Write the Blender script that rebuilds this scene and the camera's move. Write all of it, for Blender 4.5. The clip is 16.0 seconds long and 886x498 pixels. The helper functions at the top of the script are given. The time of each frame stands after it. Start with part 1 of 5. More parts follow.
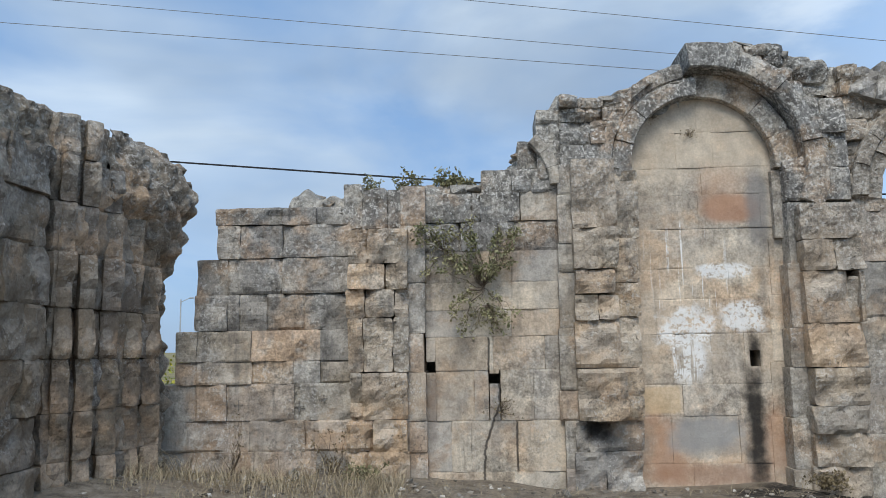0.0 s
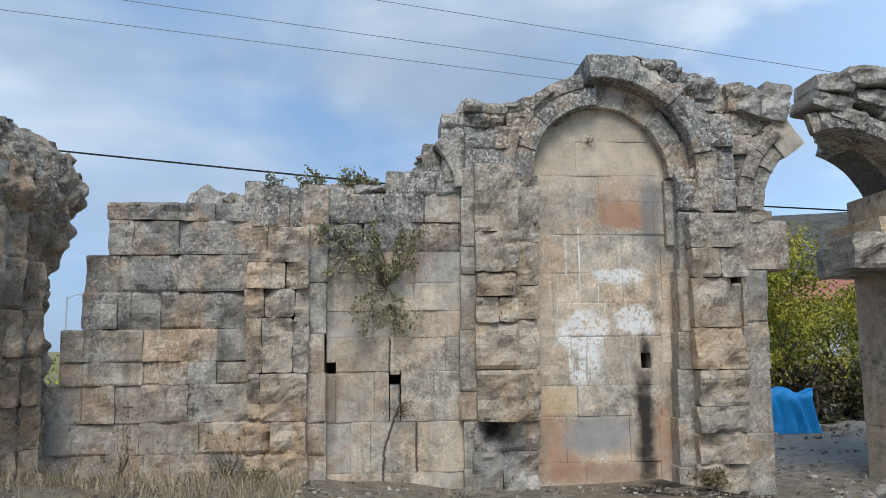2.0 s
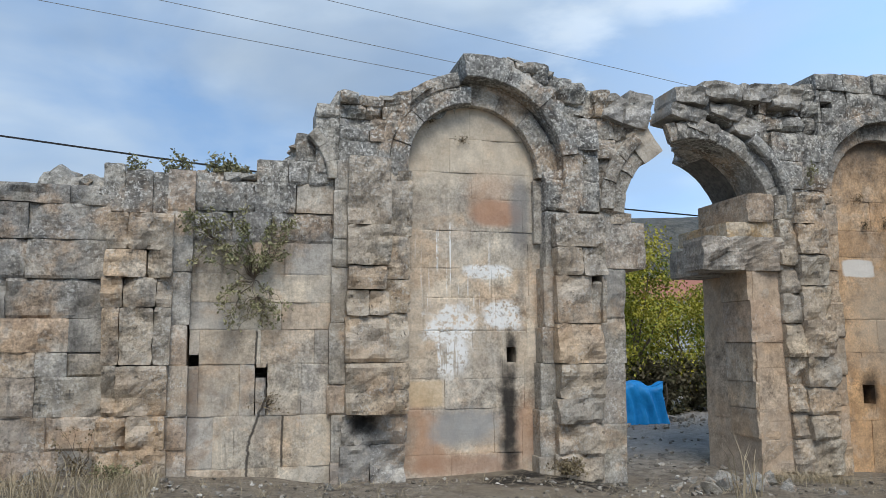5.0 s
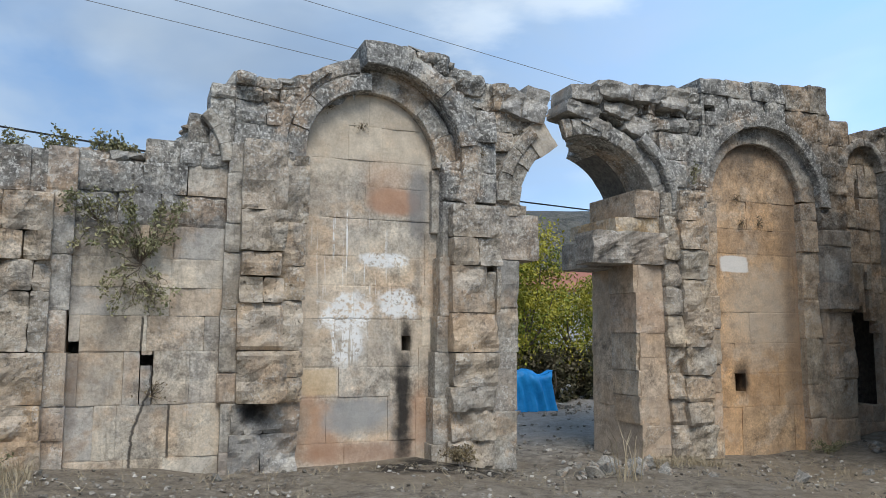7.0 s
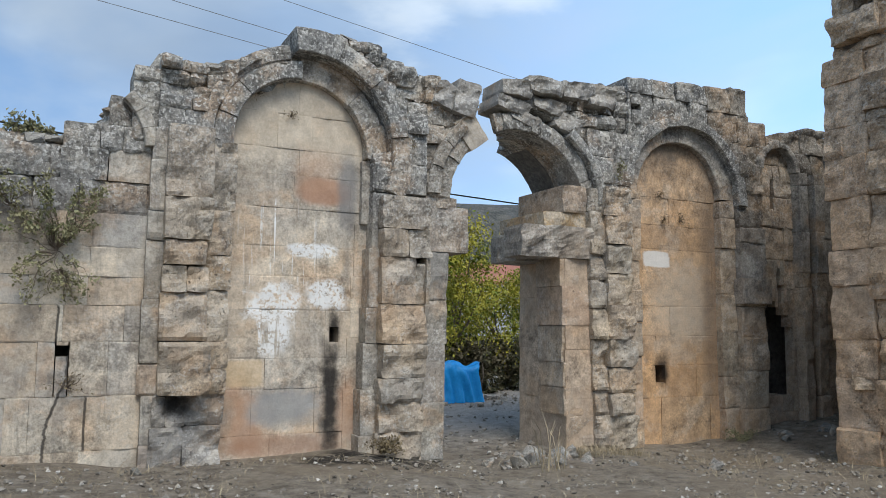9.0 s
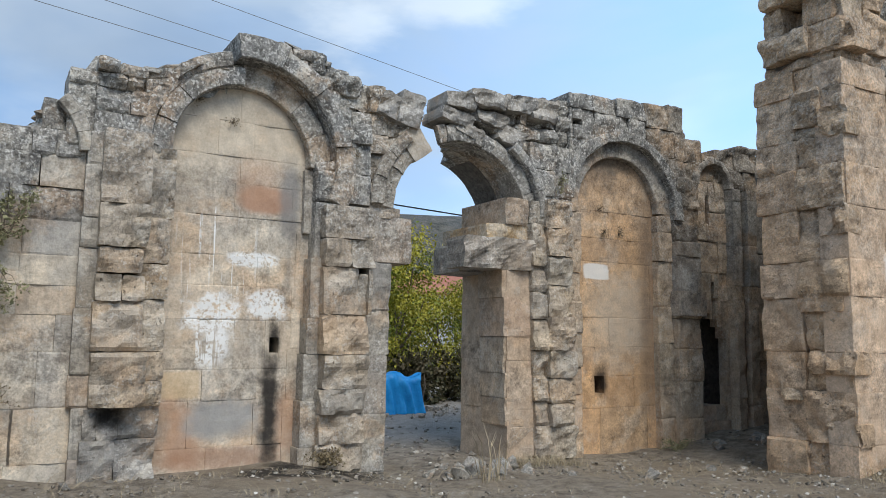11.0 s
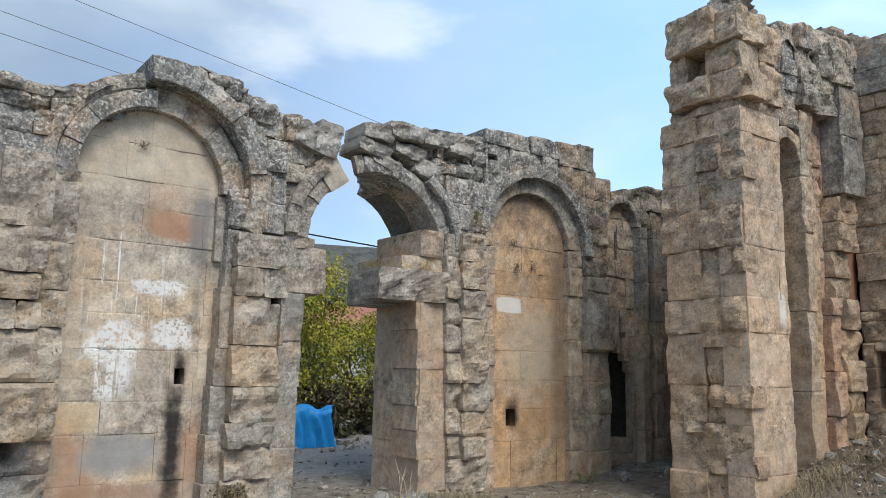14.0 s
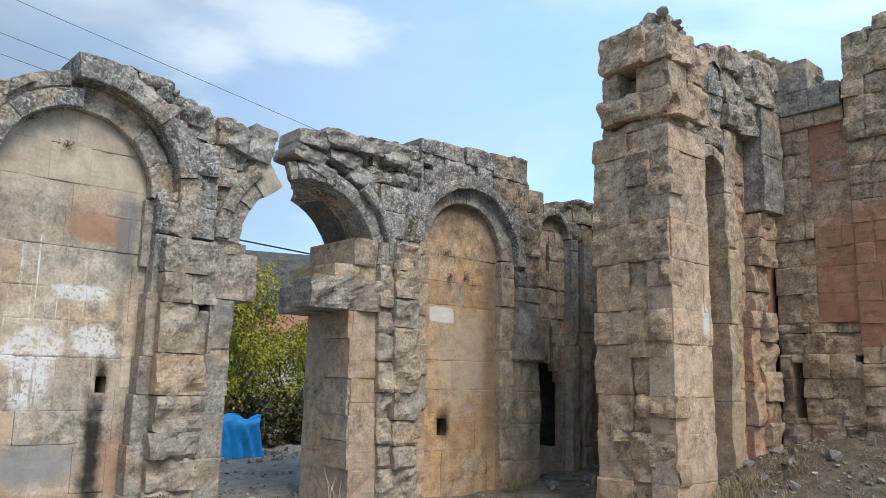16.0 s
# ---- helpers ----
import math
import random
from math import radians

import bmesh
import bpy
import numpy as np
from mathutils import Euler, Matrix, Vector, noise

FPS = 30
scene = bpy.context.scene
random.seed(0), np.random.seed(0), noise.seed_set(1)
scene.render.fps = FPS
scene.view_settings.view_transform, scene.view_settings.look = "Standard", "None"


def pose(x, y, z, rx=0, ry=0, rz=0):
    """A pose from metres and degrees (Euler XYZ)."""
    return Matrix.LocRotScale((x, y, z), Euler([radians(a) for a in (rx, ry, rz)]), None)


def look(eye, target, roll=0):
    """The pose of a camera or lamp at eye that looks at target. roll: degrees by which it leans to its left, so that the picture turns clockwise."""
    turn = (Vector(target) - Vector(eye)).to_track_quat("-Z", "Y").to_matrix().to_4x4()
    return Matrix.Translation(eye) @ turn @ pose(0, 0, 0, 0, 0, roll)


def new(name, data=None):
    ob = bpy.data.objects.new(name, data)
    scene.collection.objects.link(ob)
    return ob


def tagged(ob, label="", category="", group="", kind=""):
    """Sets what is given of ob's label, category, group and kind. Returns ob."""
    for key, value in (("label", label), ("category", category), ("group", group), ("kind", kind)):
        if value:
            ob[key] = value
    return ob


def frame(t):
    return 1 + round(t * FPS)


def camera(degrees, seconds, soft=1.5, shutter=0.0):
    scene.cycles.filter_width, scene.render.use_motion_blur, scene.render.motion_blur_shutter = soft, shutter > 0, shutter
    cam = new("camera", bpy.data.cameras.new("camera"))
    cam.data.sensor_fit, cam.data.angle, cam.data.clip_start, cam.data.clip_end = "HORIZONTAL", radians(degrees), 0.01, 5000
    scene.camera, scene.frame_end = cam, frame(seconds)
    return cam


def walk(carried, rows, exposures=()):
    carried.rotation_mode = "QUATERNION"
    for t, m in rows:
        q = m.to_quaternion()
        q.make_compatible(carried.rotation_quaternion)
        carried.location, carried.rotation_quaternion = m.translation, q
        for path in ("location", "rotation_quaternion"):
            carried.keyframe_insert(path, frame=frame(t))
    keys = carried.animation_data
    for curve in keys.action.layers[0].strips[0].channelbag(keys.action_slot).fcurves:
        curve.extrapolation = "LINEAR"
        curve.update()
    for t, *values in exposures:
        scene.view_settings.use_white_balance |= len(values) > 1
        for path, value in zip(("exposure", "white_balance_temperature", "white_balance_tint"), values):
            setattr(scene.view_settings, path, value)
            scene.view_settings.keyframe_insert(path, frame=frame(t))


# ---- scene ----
cam = camera(58.92, 16.0, soft=0.5)
EYE = 1.6
ROWS = [
    (0, 2.89, 7.75, 1.00),
    (0.5, 1.10, 7.76, 0.92),
    (1, -0.98, 7.75, 0.83),
    (1.5, -2.65, 7.74, 0.78),
    (2, -4.27, 7.72, 0.70),
    (2.5, -5.73, 7.71, 0.64),
    (3, -7.06, 7.70, 0.58),
    (3.5, -8.69, 7.53, 0.51),
    (4, -10.01, 7.45, 0.45),
    (6.5, -19.84, 6.51, -0.02),
    (7, -21.31, 6.32, -0.12),
    (7.5, -22.82, 6.26, -0.21),
    (8, -24.03, 6.30, -0.24),
    (8.5, -25.21, 6.09, -0.35),
    (9, -26.50, 5.74, -0.43),
    (11.5, -31.44, 6.93, -0.64),
    (12, -32.07, 7.39, -0.68),
    (12.5, -32.94, 7.79, -0.69),
    (13, -34.03, 8.18, -0.74),
    (13.5, -35.41, 8.66, -0.82),
    (14, -37.00, 8.96, -0.91),
    (14.5, -38.06, 9.29, -0.93),
    (15, -39.19, 9.60, -0.97),
    (15.5, -40.56, 9.61, -1.06),
    (16, -41.92, 9.71, -1.12),
]
walk(cam, [(t, pose(0, 0, EYE, 90 + pitch, roll, yaw)) for t, yaw, pitch, roll in ROWS],
     [(0.0, 0.0, 6460, 10), (9.0, 0.03, 6460, 10), (12.0, 0.12, 6580, 10), (16.0, 0.13, 6620, 10)])

# ---- light: an overcast sky with broken cloud ----
world = bpy.data.worlds.new("sky")
scene.world = world
world.use_nodes = True
wn, wl = world.node_tree.nodes, world.node_tree.links
sky = wn.new("ShaderNodeTexSky")
sky.sky_type, sky.sun_disc = "NISHITA", False
sky.sun_elevation, sky.sun_rotation = radians(54), radians(184)
sky_coord = wn.new("ShaderNodeTexCoord")
sky_map = wn.new("ShaderNodeMapping")
sky_map.inputs["Scale"].default_value = (1.0, 1.0, 2.6)
sky_map.inputs["Location"].default_value = (0.35, 0.2, 0.1)
cloud = wn.new("ShaderNodeTexNoise")
cloud.inputs["Scale"].default_value, cloud.inputs["Detail"].default_value, cloud.inputs["Roughness"].default_value = 2.3, 6.0, 0.5
cloud.inputs["Distortion"].default_value = 0.4
cover = wn.new("ShaderNodeValToRGB")
cover.color_ramp.elements[0].position, cover.color_ramp.elements[0].color = 0.36, (0.05, 0.05, 0.05, 1)
cover.color_ramp.elements[1].position, cover.color_ramp.elements[1].color = 0.66, (1, 1, 1, 1)
shade = wn.new("ShaderNodeTexNoise")
shade.inputs["Scale"].default_value, shade.inputs["Detail"].default_value = 1.7, 4.0
tone = wn.new("ShaderNodeValToRGB")
tone.color_ramp.elements[0].position, tone.color_ramp.elements[0].color = 0.38, (3.05, 4.15, 5.65, 1)
tone.color_ramp.elements[1].position, tone.color_ramp.elements[1].color = 0.62, (7.1, 8.3, 9.4, 1)
haze = wn.new("ShaderNodeMix")
haze.data_type = "RGBA"
haze.inputs[0].default_value = 0.62
haze.inputs[7].default_value = (2.7, 4.9, 8.6, 1)
blend = wn.new("ShaderNodeMix")
blend.data_type = "RGBA"
wl.new(sky_coord.outputs["Generated"], sky_map.inputs["Vector"])
wl.new(sky_map.outputs["Vector"], cloud.inputs["Vector"])
wl.new(sky_map.outputs["Vector"], shade.inputs["Vector"])
wl.new(cloud.outputs["Fac"], cover.inputs["Fac"])
wl.new(shade.outputs["Fac"], tone.inputs["Fac"])
wl.new(sky.outputs["Color"], haze.inputs[6])
wl.new(haze.outputs[2], blend.inputs[6])
wl.new(cover.outputs["Color"], blend.inputs[0])
wl.new(tone.outputs["Color"], blend.inputs[7])
def bank(centre, stretch, inner, outer, colour, under, seed, strength):
    """One bank of cloud round a direction, with a ragged soft edge."""
    away = wn.new("ShaderNodeVectorMath")
    away.operation = "SUBTRACT"
    away.inputs[1].default_value = centre
    wl.new(sky_coord.outputs["Generated"], away.inputs[0])
    squash = wn.new("ShaderNodeVectorMath")
    squash.operation = "MULTIPLY"
    squash.inputs[1].default_value = stretch
    wl.new(away.outputs[0], squash.inputs[0])
    size = wn.new("ShaderNodeVectorMath")
    size.operation = "LENGTH"
    wl.new(squash.outputs[0], size.inputs[0])
    puff = wn.new("ShaderNodeTexNoise")
    puff.inputs["Scale"].default_value, puff.inputs["Detail"].default_value, puff.inputs["Roughness"].default_value = seed, 6.0, 0.55
    wl.new(sky_map.outputs["Vector"], puff.inputs["Vector"])
    rag = wn.new("ShaderNodeMath")
    rag.operation = "MULTIPLY_ADD"
    rag.inputs[1].default_value, rag.inputs[2].default_value = (outer - inner) * 2.2, -(outer - inner) * 1.1
    wl.new(puff.outputs["Fac"], rag.inputs[0])
    edge = wn.new("ShaderNodeMath")
    wl.new(size.outputs["Value"], edge.inputs[0])
    wl.new(rag.outputs[0], edge.inputs[1])
    fade = wn.new("ShaderNodeMapRange")
    fade.interpolation_type = "SMOOTHSTEP"
    fade.inputs["From Min"].default_value, fade.inputs["From Max"].default_value = inner, outer
    fade.inputs["To Min"].default_value, fade.inputs["To Max"].default_value = strength, 0.0
    wl.new(edge.outputs[0], fade.inputs["Value"])
    over = wn.new("ShaderNodeMix")
    over.data_type = "RGBA"
    over.inputs[7].default_value = (*colour, 1)
    wl.new(fade.outputs[0], over.inputs[0])
    wl.new(under, over.inputs[6])
    return over.outputs[2]


clouds = bank((0.09, 0.93, 0.352), (0.75, 0.75, 2.1), 0.02, 0.26, (2.7, 3.6, 4.9), blend.outputs[2], 4.1, 0.4)
clouds = bank((0.367, 0.852, 0.38), (1.0, 1.0, 1.0), 0.005, 0.07, (6.0, 6.9, 7.8), clouds, 9.3, 0.6)
clouds = bank((0.45, 0.79, 0.425), (0.8, 0.8, 1.6), 0.01, 0.11, (5.4, 6.2, 7.0), clouds, 7.7, 0.7)
# the sky brightens to the east, where the cloud is thin
east_part = wn.new("ShaderNodeSeparateXYZ")
wl.new(sky_coord.outputs["Generated"], east_part.inputs[0])
rise = wn.new("ShaderNodeMapRange")
rise.interpolation_type = "SMOOTHSTEP"
rise.inputs["From Min"].default_value, rise.inputs["From Max"].default_value = 0.1, 0.85
rise.inputs["To Min"].default_value, rise.inputs["To Max"].default_value = 1.0, 1.85
glow = wn.new("ShaderNodeVectorMath")
glow.operation = "SCALE"
wl.new(east_part.outputs[0], rise.inputs["Value"])
wl.new(clouds, glow.inputs[0])
wl.new(rise.outputs[0], glow.inputs["Scale"])
wl.new(glow.outputs[0], wn["Background"].inputs["Color"])
wn["Background"].inputs["Strength"].default_value = 0.105
sun = new("sun", bpy.data.lights.new("sun", "SUN"))
sun.data.energy, sun.data.angle, sun.data.color = 2.65, radians(30), (1.0, 0.95, 0.87)
sun.matrix_basis = look((-2, -30, 41), (0, 0, 0))


# ---- materials ----
class Nodes:
    """Short ways to wire a node material."""

    def __init__(self, name, rough=0.9):
        self.mat = bpy.data.materials.new(name)
        self.mat.use_nodes = True
        self.tree = self.mat.node_tree
        self.bsdf = self.tree.nodes["Principled BSDF"]
        self.bsdf.inputs["Roughness"].default_value = rough
        self.bsdf.inputs["Specular IOR Level"].default_value = 0.25
        self.coord = self.tree.nodes.new("ShaderNodeTexCoord").outputs["Object"]
        self.info = self.tree.nodes.new("ShaderNodeObjectInfo").outputs["Random"]

    def put(self, socket, value):
        if isinstance(value, bpy.types.NodeSocket):
            self.tree.links.new(value, socket)
        else:
            socket.default_value = value

    def math(self, op, a, b=0.0, c=0.0, clamp=False):
        n = self.tree.nodes.new("ShaderNodeMath")
        n.operation, n.use_clamp = op, clamp
        for i, v in enumerate((a, b, c)):
            self.put(n.inputs[i], v)
        return n.outputs[0]

    def noise(self, scale, detail=4.0, rough=0.55, stretch=(1, 1, 1), offset=0.0, distort=0.0):
        m = self.tree.nodes.new("ShaderNodeMapping")
        m.inputs["Scale"].default_value = stretch
        m.inputs["Location"].default_value = (offset, offset * 0.7, offset * 1.3)
        self.put(m.inputs["Vector"], self.coord)
        n = self.tree.nodes.new("ShaderNodeTexNoise")
        n.inputs["Scale"].default_value, n.inputs["Detail"].default_value = scale, detail
        n.inputs["Roughness"].default_value, n.inputs["Distortion"].default_value = rough, distort
        self.put(n.inputs["Vector"], m.outputs[0])
        return n.outputs["Fac"]

    def voronoi(self, scale, feature="F1"):
        n = self.tree.nodes.new("ShaderNodeTexVoronoi")
        n.feature = feature
        n.inputs["Scale"].default_value = scale
        self.put(n.inputs["Vector"], self.coord)
        return n.outputs["Distance"]

    def step(self, value, low, high):
        n = self.tree.nodes.new("ShaderNodeMapRange")
        n.interpolation_type = "SMOOTHSTEP"
        self.put(n.inputs["Value"], value)
        n.inputs["From Min"].default_value, n.inputs["From Max"].default_value = low, high
        return n.outputs[0]

    def ramp(self, value, stops):
        n = self.tree.nodes.new("ShaderNodeValToRGB")
        e = n.color_ramp.elements
        while len(e) < len(stops):
            e.new(0.5)
        for el, (p, c) in zip(e, stops):
            el.position, el.color = p, (*c, 1)
        self.put(n.inputs["Fac"], value)
        return n.outputs["Color"]

    def mix(self, fac, a, b, how="MIX"):
        n = self.tree.nodes.new("ShaderNodeMix")
        n.data_type, n.blend_type = "RGBA", how
        self.put(n.inputs[0], fac)
        for i, v in ((6, a), (7, b)):
            self.put(n.inputs[i], (*v, 1) if isinstance(v, tuple) else v)
        return n.outputs[2]

    def xyz(self):
        n = self.tree.nodes.new("ShaderNodeSeparateXYZ")
        self.put(n.inputs[0], self.coord)
        return n.outputs

    def blot(self, cx, cz, rx, rz, ragged=0.5, scale=6.0, soft=0.35, square=2.6):
        """A stain on a wall, round (cx, cz), with a ragged edge."""
        p = self.xyz()
        a = self.math("ABSOLUTE", self.math("DIVIDE", self.math("SUBTRACT", p[0], cx), rx))
        b = self.math("ABSOLUTE", self.math("DIVIDE", self.math("SUBTRACT", p[2], cz), rz))
        d = self.math("POWER", self.math("ADD", self.math("POWER", a, square), self.math("POWER", b, square)), 1 / square)
        d = self.math("ADD", d, self.math("MULTIPLY", self.math("SUBTRACT", self.noise(scale, 5, 0.65, offset=cx), 0.5), ragged * 2.2))
        return self.math("SUBTRACT", 1.0, self.step(d, 1.0 - soft, 1.0 + soft * 0.4))

    def finish(self, colour, height=None, strength=0.6, distance=0.03):
        self.put(self.bsdf.inputs["Base Color"], colour)
        if height is not None:
            n = self.tree.nodes.new("ShaderNodeBump")
            n.inputs["Strength"].default_value, n.inputs["Distance"].default_value = strength, distance
            self.put(n.inputs["Height"], height)
            self.put(self.bsdf.inputs["Normal"], n.outputs[0])
        return self.mat


def stone_nodes(name, tans, lichen=0.5, grime=0.5, pits=0.5):
    """Weathered ashlar: a hue and a tone per block, broad staining, grain where it is weathered, pale and dark lichen, pits."""
    k = Nodes(name)
    n = len(tans)
    mean = tuple(sum(t[i] for t in tans) / n for i in range(3))
    c = k.mix(0.1, k.ramp(k.info, [(i / max(1, n - 1), c) for i, c in enumerate(tans)]), mean)
    tone = k.math("FRACT", k.math("MULTIPLY", k.info, 37.7))
    c = k.mix(0.5, c, k.ramp(tone, [(0.0, (0.74, 0.75, 0.77)), (0.5, (0.98, 0.98, 0.98)), (1.0, (1.2, 1.17, 1.13))]), "MULTIPLY")
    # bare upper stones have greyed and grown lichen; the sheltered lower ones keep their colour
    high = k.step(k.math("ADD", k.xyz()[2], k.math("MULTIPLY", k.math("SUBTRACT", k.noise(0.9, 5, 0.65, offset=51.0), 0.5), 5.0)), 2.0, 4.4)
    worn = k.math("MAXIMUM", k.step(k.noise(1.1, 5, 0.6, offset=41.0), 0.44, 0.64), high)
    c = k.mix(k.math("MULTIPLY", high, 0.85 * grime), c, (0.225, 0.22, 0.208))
    c = k.mix(k.math("MULTIPLY", k.step(k.noise(0.8, 6, 0.62), 0.45, 0.58), 0.6 * grime), c, (0.31, 0.30, 0.285))
    c = k.mix(k.math("MULTIPLY", k.step(k.noise(1.2, 5, 0.62, offset=7.0), 0.5, 0.62), 0.5), c, (0.50, 0.335, 0.205))
    c = k.mix(k.math("MULTIPLY", k.step(k.noise(2.2, 5, 0.62, offset=17.0), 0.52, 0.6), min(0.55, grime)), c, (0.52, 0.475, 0.41))
    c = k.mix(k.math("MULTIPLY", k.step(k.noise(2.4, 5, 0.65, (2.6, 2.6, 0.3), 3.0), 0.52, 0.68), 0.75 * grime), c, (0.15, 0.14, 0.13))
    grain = k.noise(5.0, 9, 0.74)
    fine = k.noise(34.0, 4, 0.7)
    amount = k.math("ADD", 0.44, k.math("MULTIPLY", worn, 0.52))
    c = k.mix(amount, c, k.ramp(grain, [(0.36, (0.4, 0.4, 0.4)), (0.5, (0.93, 0.95, 0.95)), (0.64, (1.38, 1.4, 1.39))]), "MULTIPLY")
    c = k.mix(k.math("MULTIPLY", amount, 0.75), c, k.ramp(fine, [(0.3, (0.45, 0.45, 0.45)), (0.5, (1.0, 1.0, 1.0)), (0.7, (1.45, 1.45, 1.45))]), "MULTIPLY")
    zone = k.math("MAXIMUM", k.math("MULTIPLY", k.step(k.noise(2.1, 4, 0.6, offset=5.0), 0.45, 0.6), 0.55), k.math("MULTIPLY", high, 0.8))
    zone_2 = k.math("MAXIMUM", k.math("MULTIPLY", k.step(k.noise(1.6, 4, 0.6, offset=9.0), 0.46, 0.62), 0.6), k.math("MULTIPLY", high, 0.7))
    pale = k.math("MAXIMUM", k.step(k.noise(26.0, 3, 0.6, offset=2.0), 0.56, 0.6), k.step(k.noise(10.0, 7, 0.78, offset=12.0), 0.56, 0.61))
    c = k.mix(k.math("MULTIPLY", k.math("MULTIPLY", pale, zone), lichen), c, (0.66, 0.645, 0.60))
    dark = k.math("MAXIMUM", k.step(k.noise(22.0, 3, 0.6, offset=11.0), 0.56, 0.61), k.step(k.noise(7.0, 8, 0.78, offset=21.0), 0.55, 0.61))
    c = k.mix(k.math("MULTIPLY", k.math("MULTIPLY", dark, zone_2), 0.95 * lichen), c, (0.08, 0.075, 0.068))
    pit = k.step(k.noise(17.0, 4, 0.65, offset=4.0), 0.64, 0.70)
    c = k.mix(k.math("MULTIPLY", pit, pits * 0.8), c, (0.10, 0.085, 0.07))
    h = k.math("ADD", k.math("MULTIPLY", grain, 0.9), k.math("MULTIPLY", fine, 0.2))
    h = k.math("SUBTRACT", h, k.math("MULTIPLY", pit, 0.6 * pits))
    return k, c, h


def stone(name, tans, lichen=0.5, grime=0.5, pits=0.5, strength=0.6, distance=0.035):
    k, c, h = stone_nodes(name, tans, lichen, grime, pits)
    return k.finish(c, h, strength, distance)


TAN, PINK, PALE = (0.47, 0.38, 0.275), (0.52, 0.37, 0.26), (0.58, 0.515, 0.42)
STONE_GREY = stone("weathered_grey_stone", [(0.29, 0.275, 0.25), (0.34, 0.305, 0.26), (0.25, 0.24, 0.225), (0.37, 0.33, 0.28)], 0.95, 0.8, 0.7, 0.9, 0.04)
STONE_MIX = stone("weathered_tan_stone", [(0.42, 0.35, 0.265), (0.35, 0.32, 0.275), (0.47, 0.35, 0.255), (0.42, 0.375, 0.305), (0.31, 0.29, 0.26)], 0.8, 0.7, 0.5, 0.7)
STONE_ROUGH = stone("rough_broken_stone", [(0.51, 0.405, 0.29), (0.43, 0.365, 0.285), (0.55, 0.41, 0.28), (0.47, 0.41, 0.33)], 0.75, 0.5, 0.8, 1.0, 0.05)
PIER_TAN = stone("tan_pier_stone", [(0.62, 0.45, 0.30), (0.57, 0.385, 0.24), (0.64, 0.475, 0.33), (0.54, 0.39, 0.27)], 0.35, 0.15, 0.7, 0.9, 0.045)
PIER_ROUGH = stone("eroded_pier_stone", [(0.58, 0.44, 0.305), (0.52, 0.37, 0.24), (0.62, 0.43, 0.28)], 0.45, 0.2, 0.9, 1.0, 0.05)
# darker version of the rubble: the west side's shade is in its colour
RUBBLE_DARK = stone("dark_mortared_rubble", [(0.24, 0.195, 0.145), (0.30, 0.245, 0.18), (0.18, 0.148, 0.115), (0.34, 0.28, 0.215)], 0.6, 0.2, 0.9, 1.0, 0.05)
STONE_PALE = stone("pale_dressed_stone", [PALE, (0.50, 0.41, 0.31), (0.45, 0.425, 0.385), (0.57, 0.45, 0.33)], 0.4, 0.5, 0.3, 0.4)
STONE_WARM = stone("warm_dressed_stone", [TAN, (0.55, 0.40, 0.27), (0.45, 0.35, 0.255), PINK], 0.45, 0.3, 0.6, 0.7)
# low albedo carries the shade of the west wall and the far corner
STONE_DARK = stone("shaded_weathered_stone", [(0.18, 0.145, 0.108), (0.20, 0.16, 0.115), (0.225, 0.17, 0.118), (0.15, 0.12, 0.093)], 0.4, 0.25, 0.7, 0.9, 0.04)
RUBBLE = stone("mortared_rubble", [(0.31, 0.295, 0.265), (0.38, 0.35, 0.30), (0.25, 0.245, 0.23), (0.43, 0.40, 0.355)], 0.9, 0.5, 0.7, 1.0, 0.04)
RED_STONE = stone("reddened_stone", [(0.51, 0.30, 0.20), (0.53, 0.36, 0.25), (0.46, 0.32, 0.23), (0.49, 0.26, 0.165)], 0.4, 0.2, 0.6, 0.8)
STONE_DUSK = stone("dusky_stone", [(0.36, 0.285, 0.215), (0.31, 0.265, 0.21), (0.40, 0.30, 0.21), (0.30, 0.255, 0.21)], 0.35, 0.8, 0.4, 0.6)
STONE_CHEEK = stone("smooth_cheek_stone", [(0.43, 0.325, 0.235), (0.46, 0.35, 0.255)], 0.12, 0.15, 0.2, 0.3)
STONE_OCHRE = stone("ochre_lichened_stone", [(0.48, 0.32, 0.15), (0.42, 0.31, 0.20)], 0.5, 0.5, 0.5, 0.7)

# panel with a crack running down it
k, c, h = stone_nodes("split_panel_stone", [PALE, (0.50, 0.41, 0.31), (0.45, 0.425, 0.385), (0.57, 0.45, 0.33)], 0.4, 0.5, 0.3)
p = k.xyz()
path = k.math("ADD", -0.01, k.math("MULTIPLY", k.step(p[2], 0.3, 1.15), 0.2))
path = k.math("ADD", path, k.math("MULTIPLY", k.math("SUBTRACT", k.noise(2.6, 6, 0.7, (0.02, 0.02, 1.0), 4.0), 0.5), 0.16))
off = k.math("ABSOLUTE", k.math("SUBTRACT", p[0], path))
split = k.math("MULTIPLY", k.math("SUBTRACT", 1.0, k.step(off, 0.006, 0.02)), k.math("SUBTRACT", 1.0, k.step(p[2], 1.36, 1.42)))
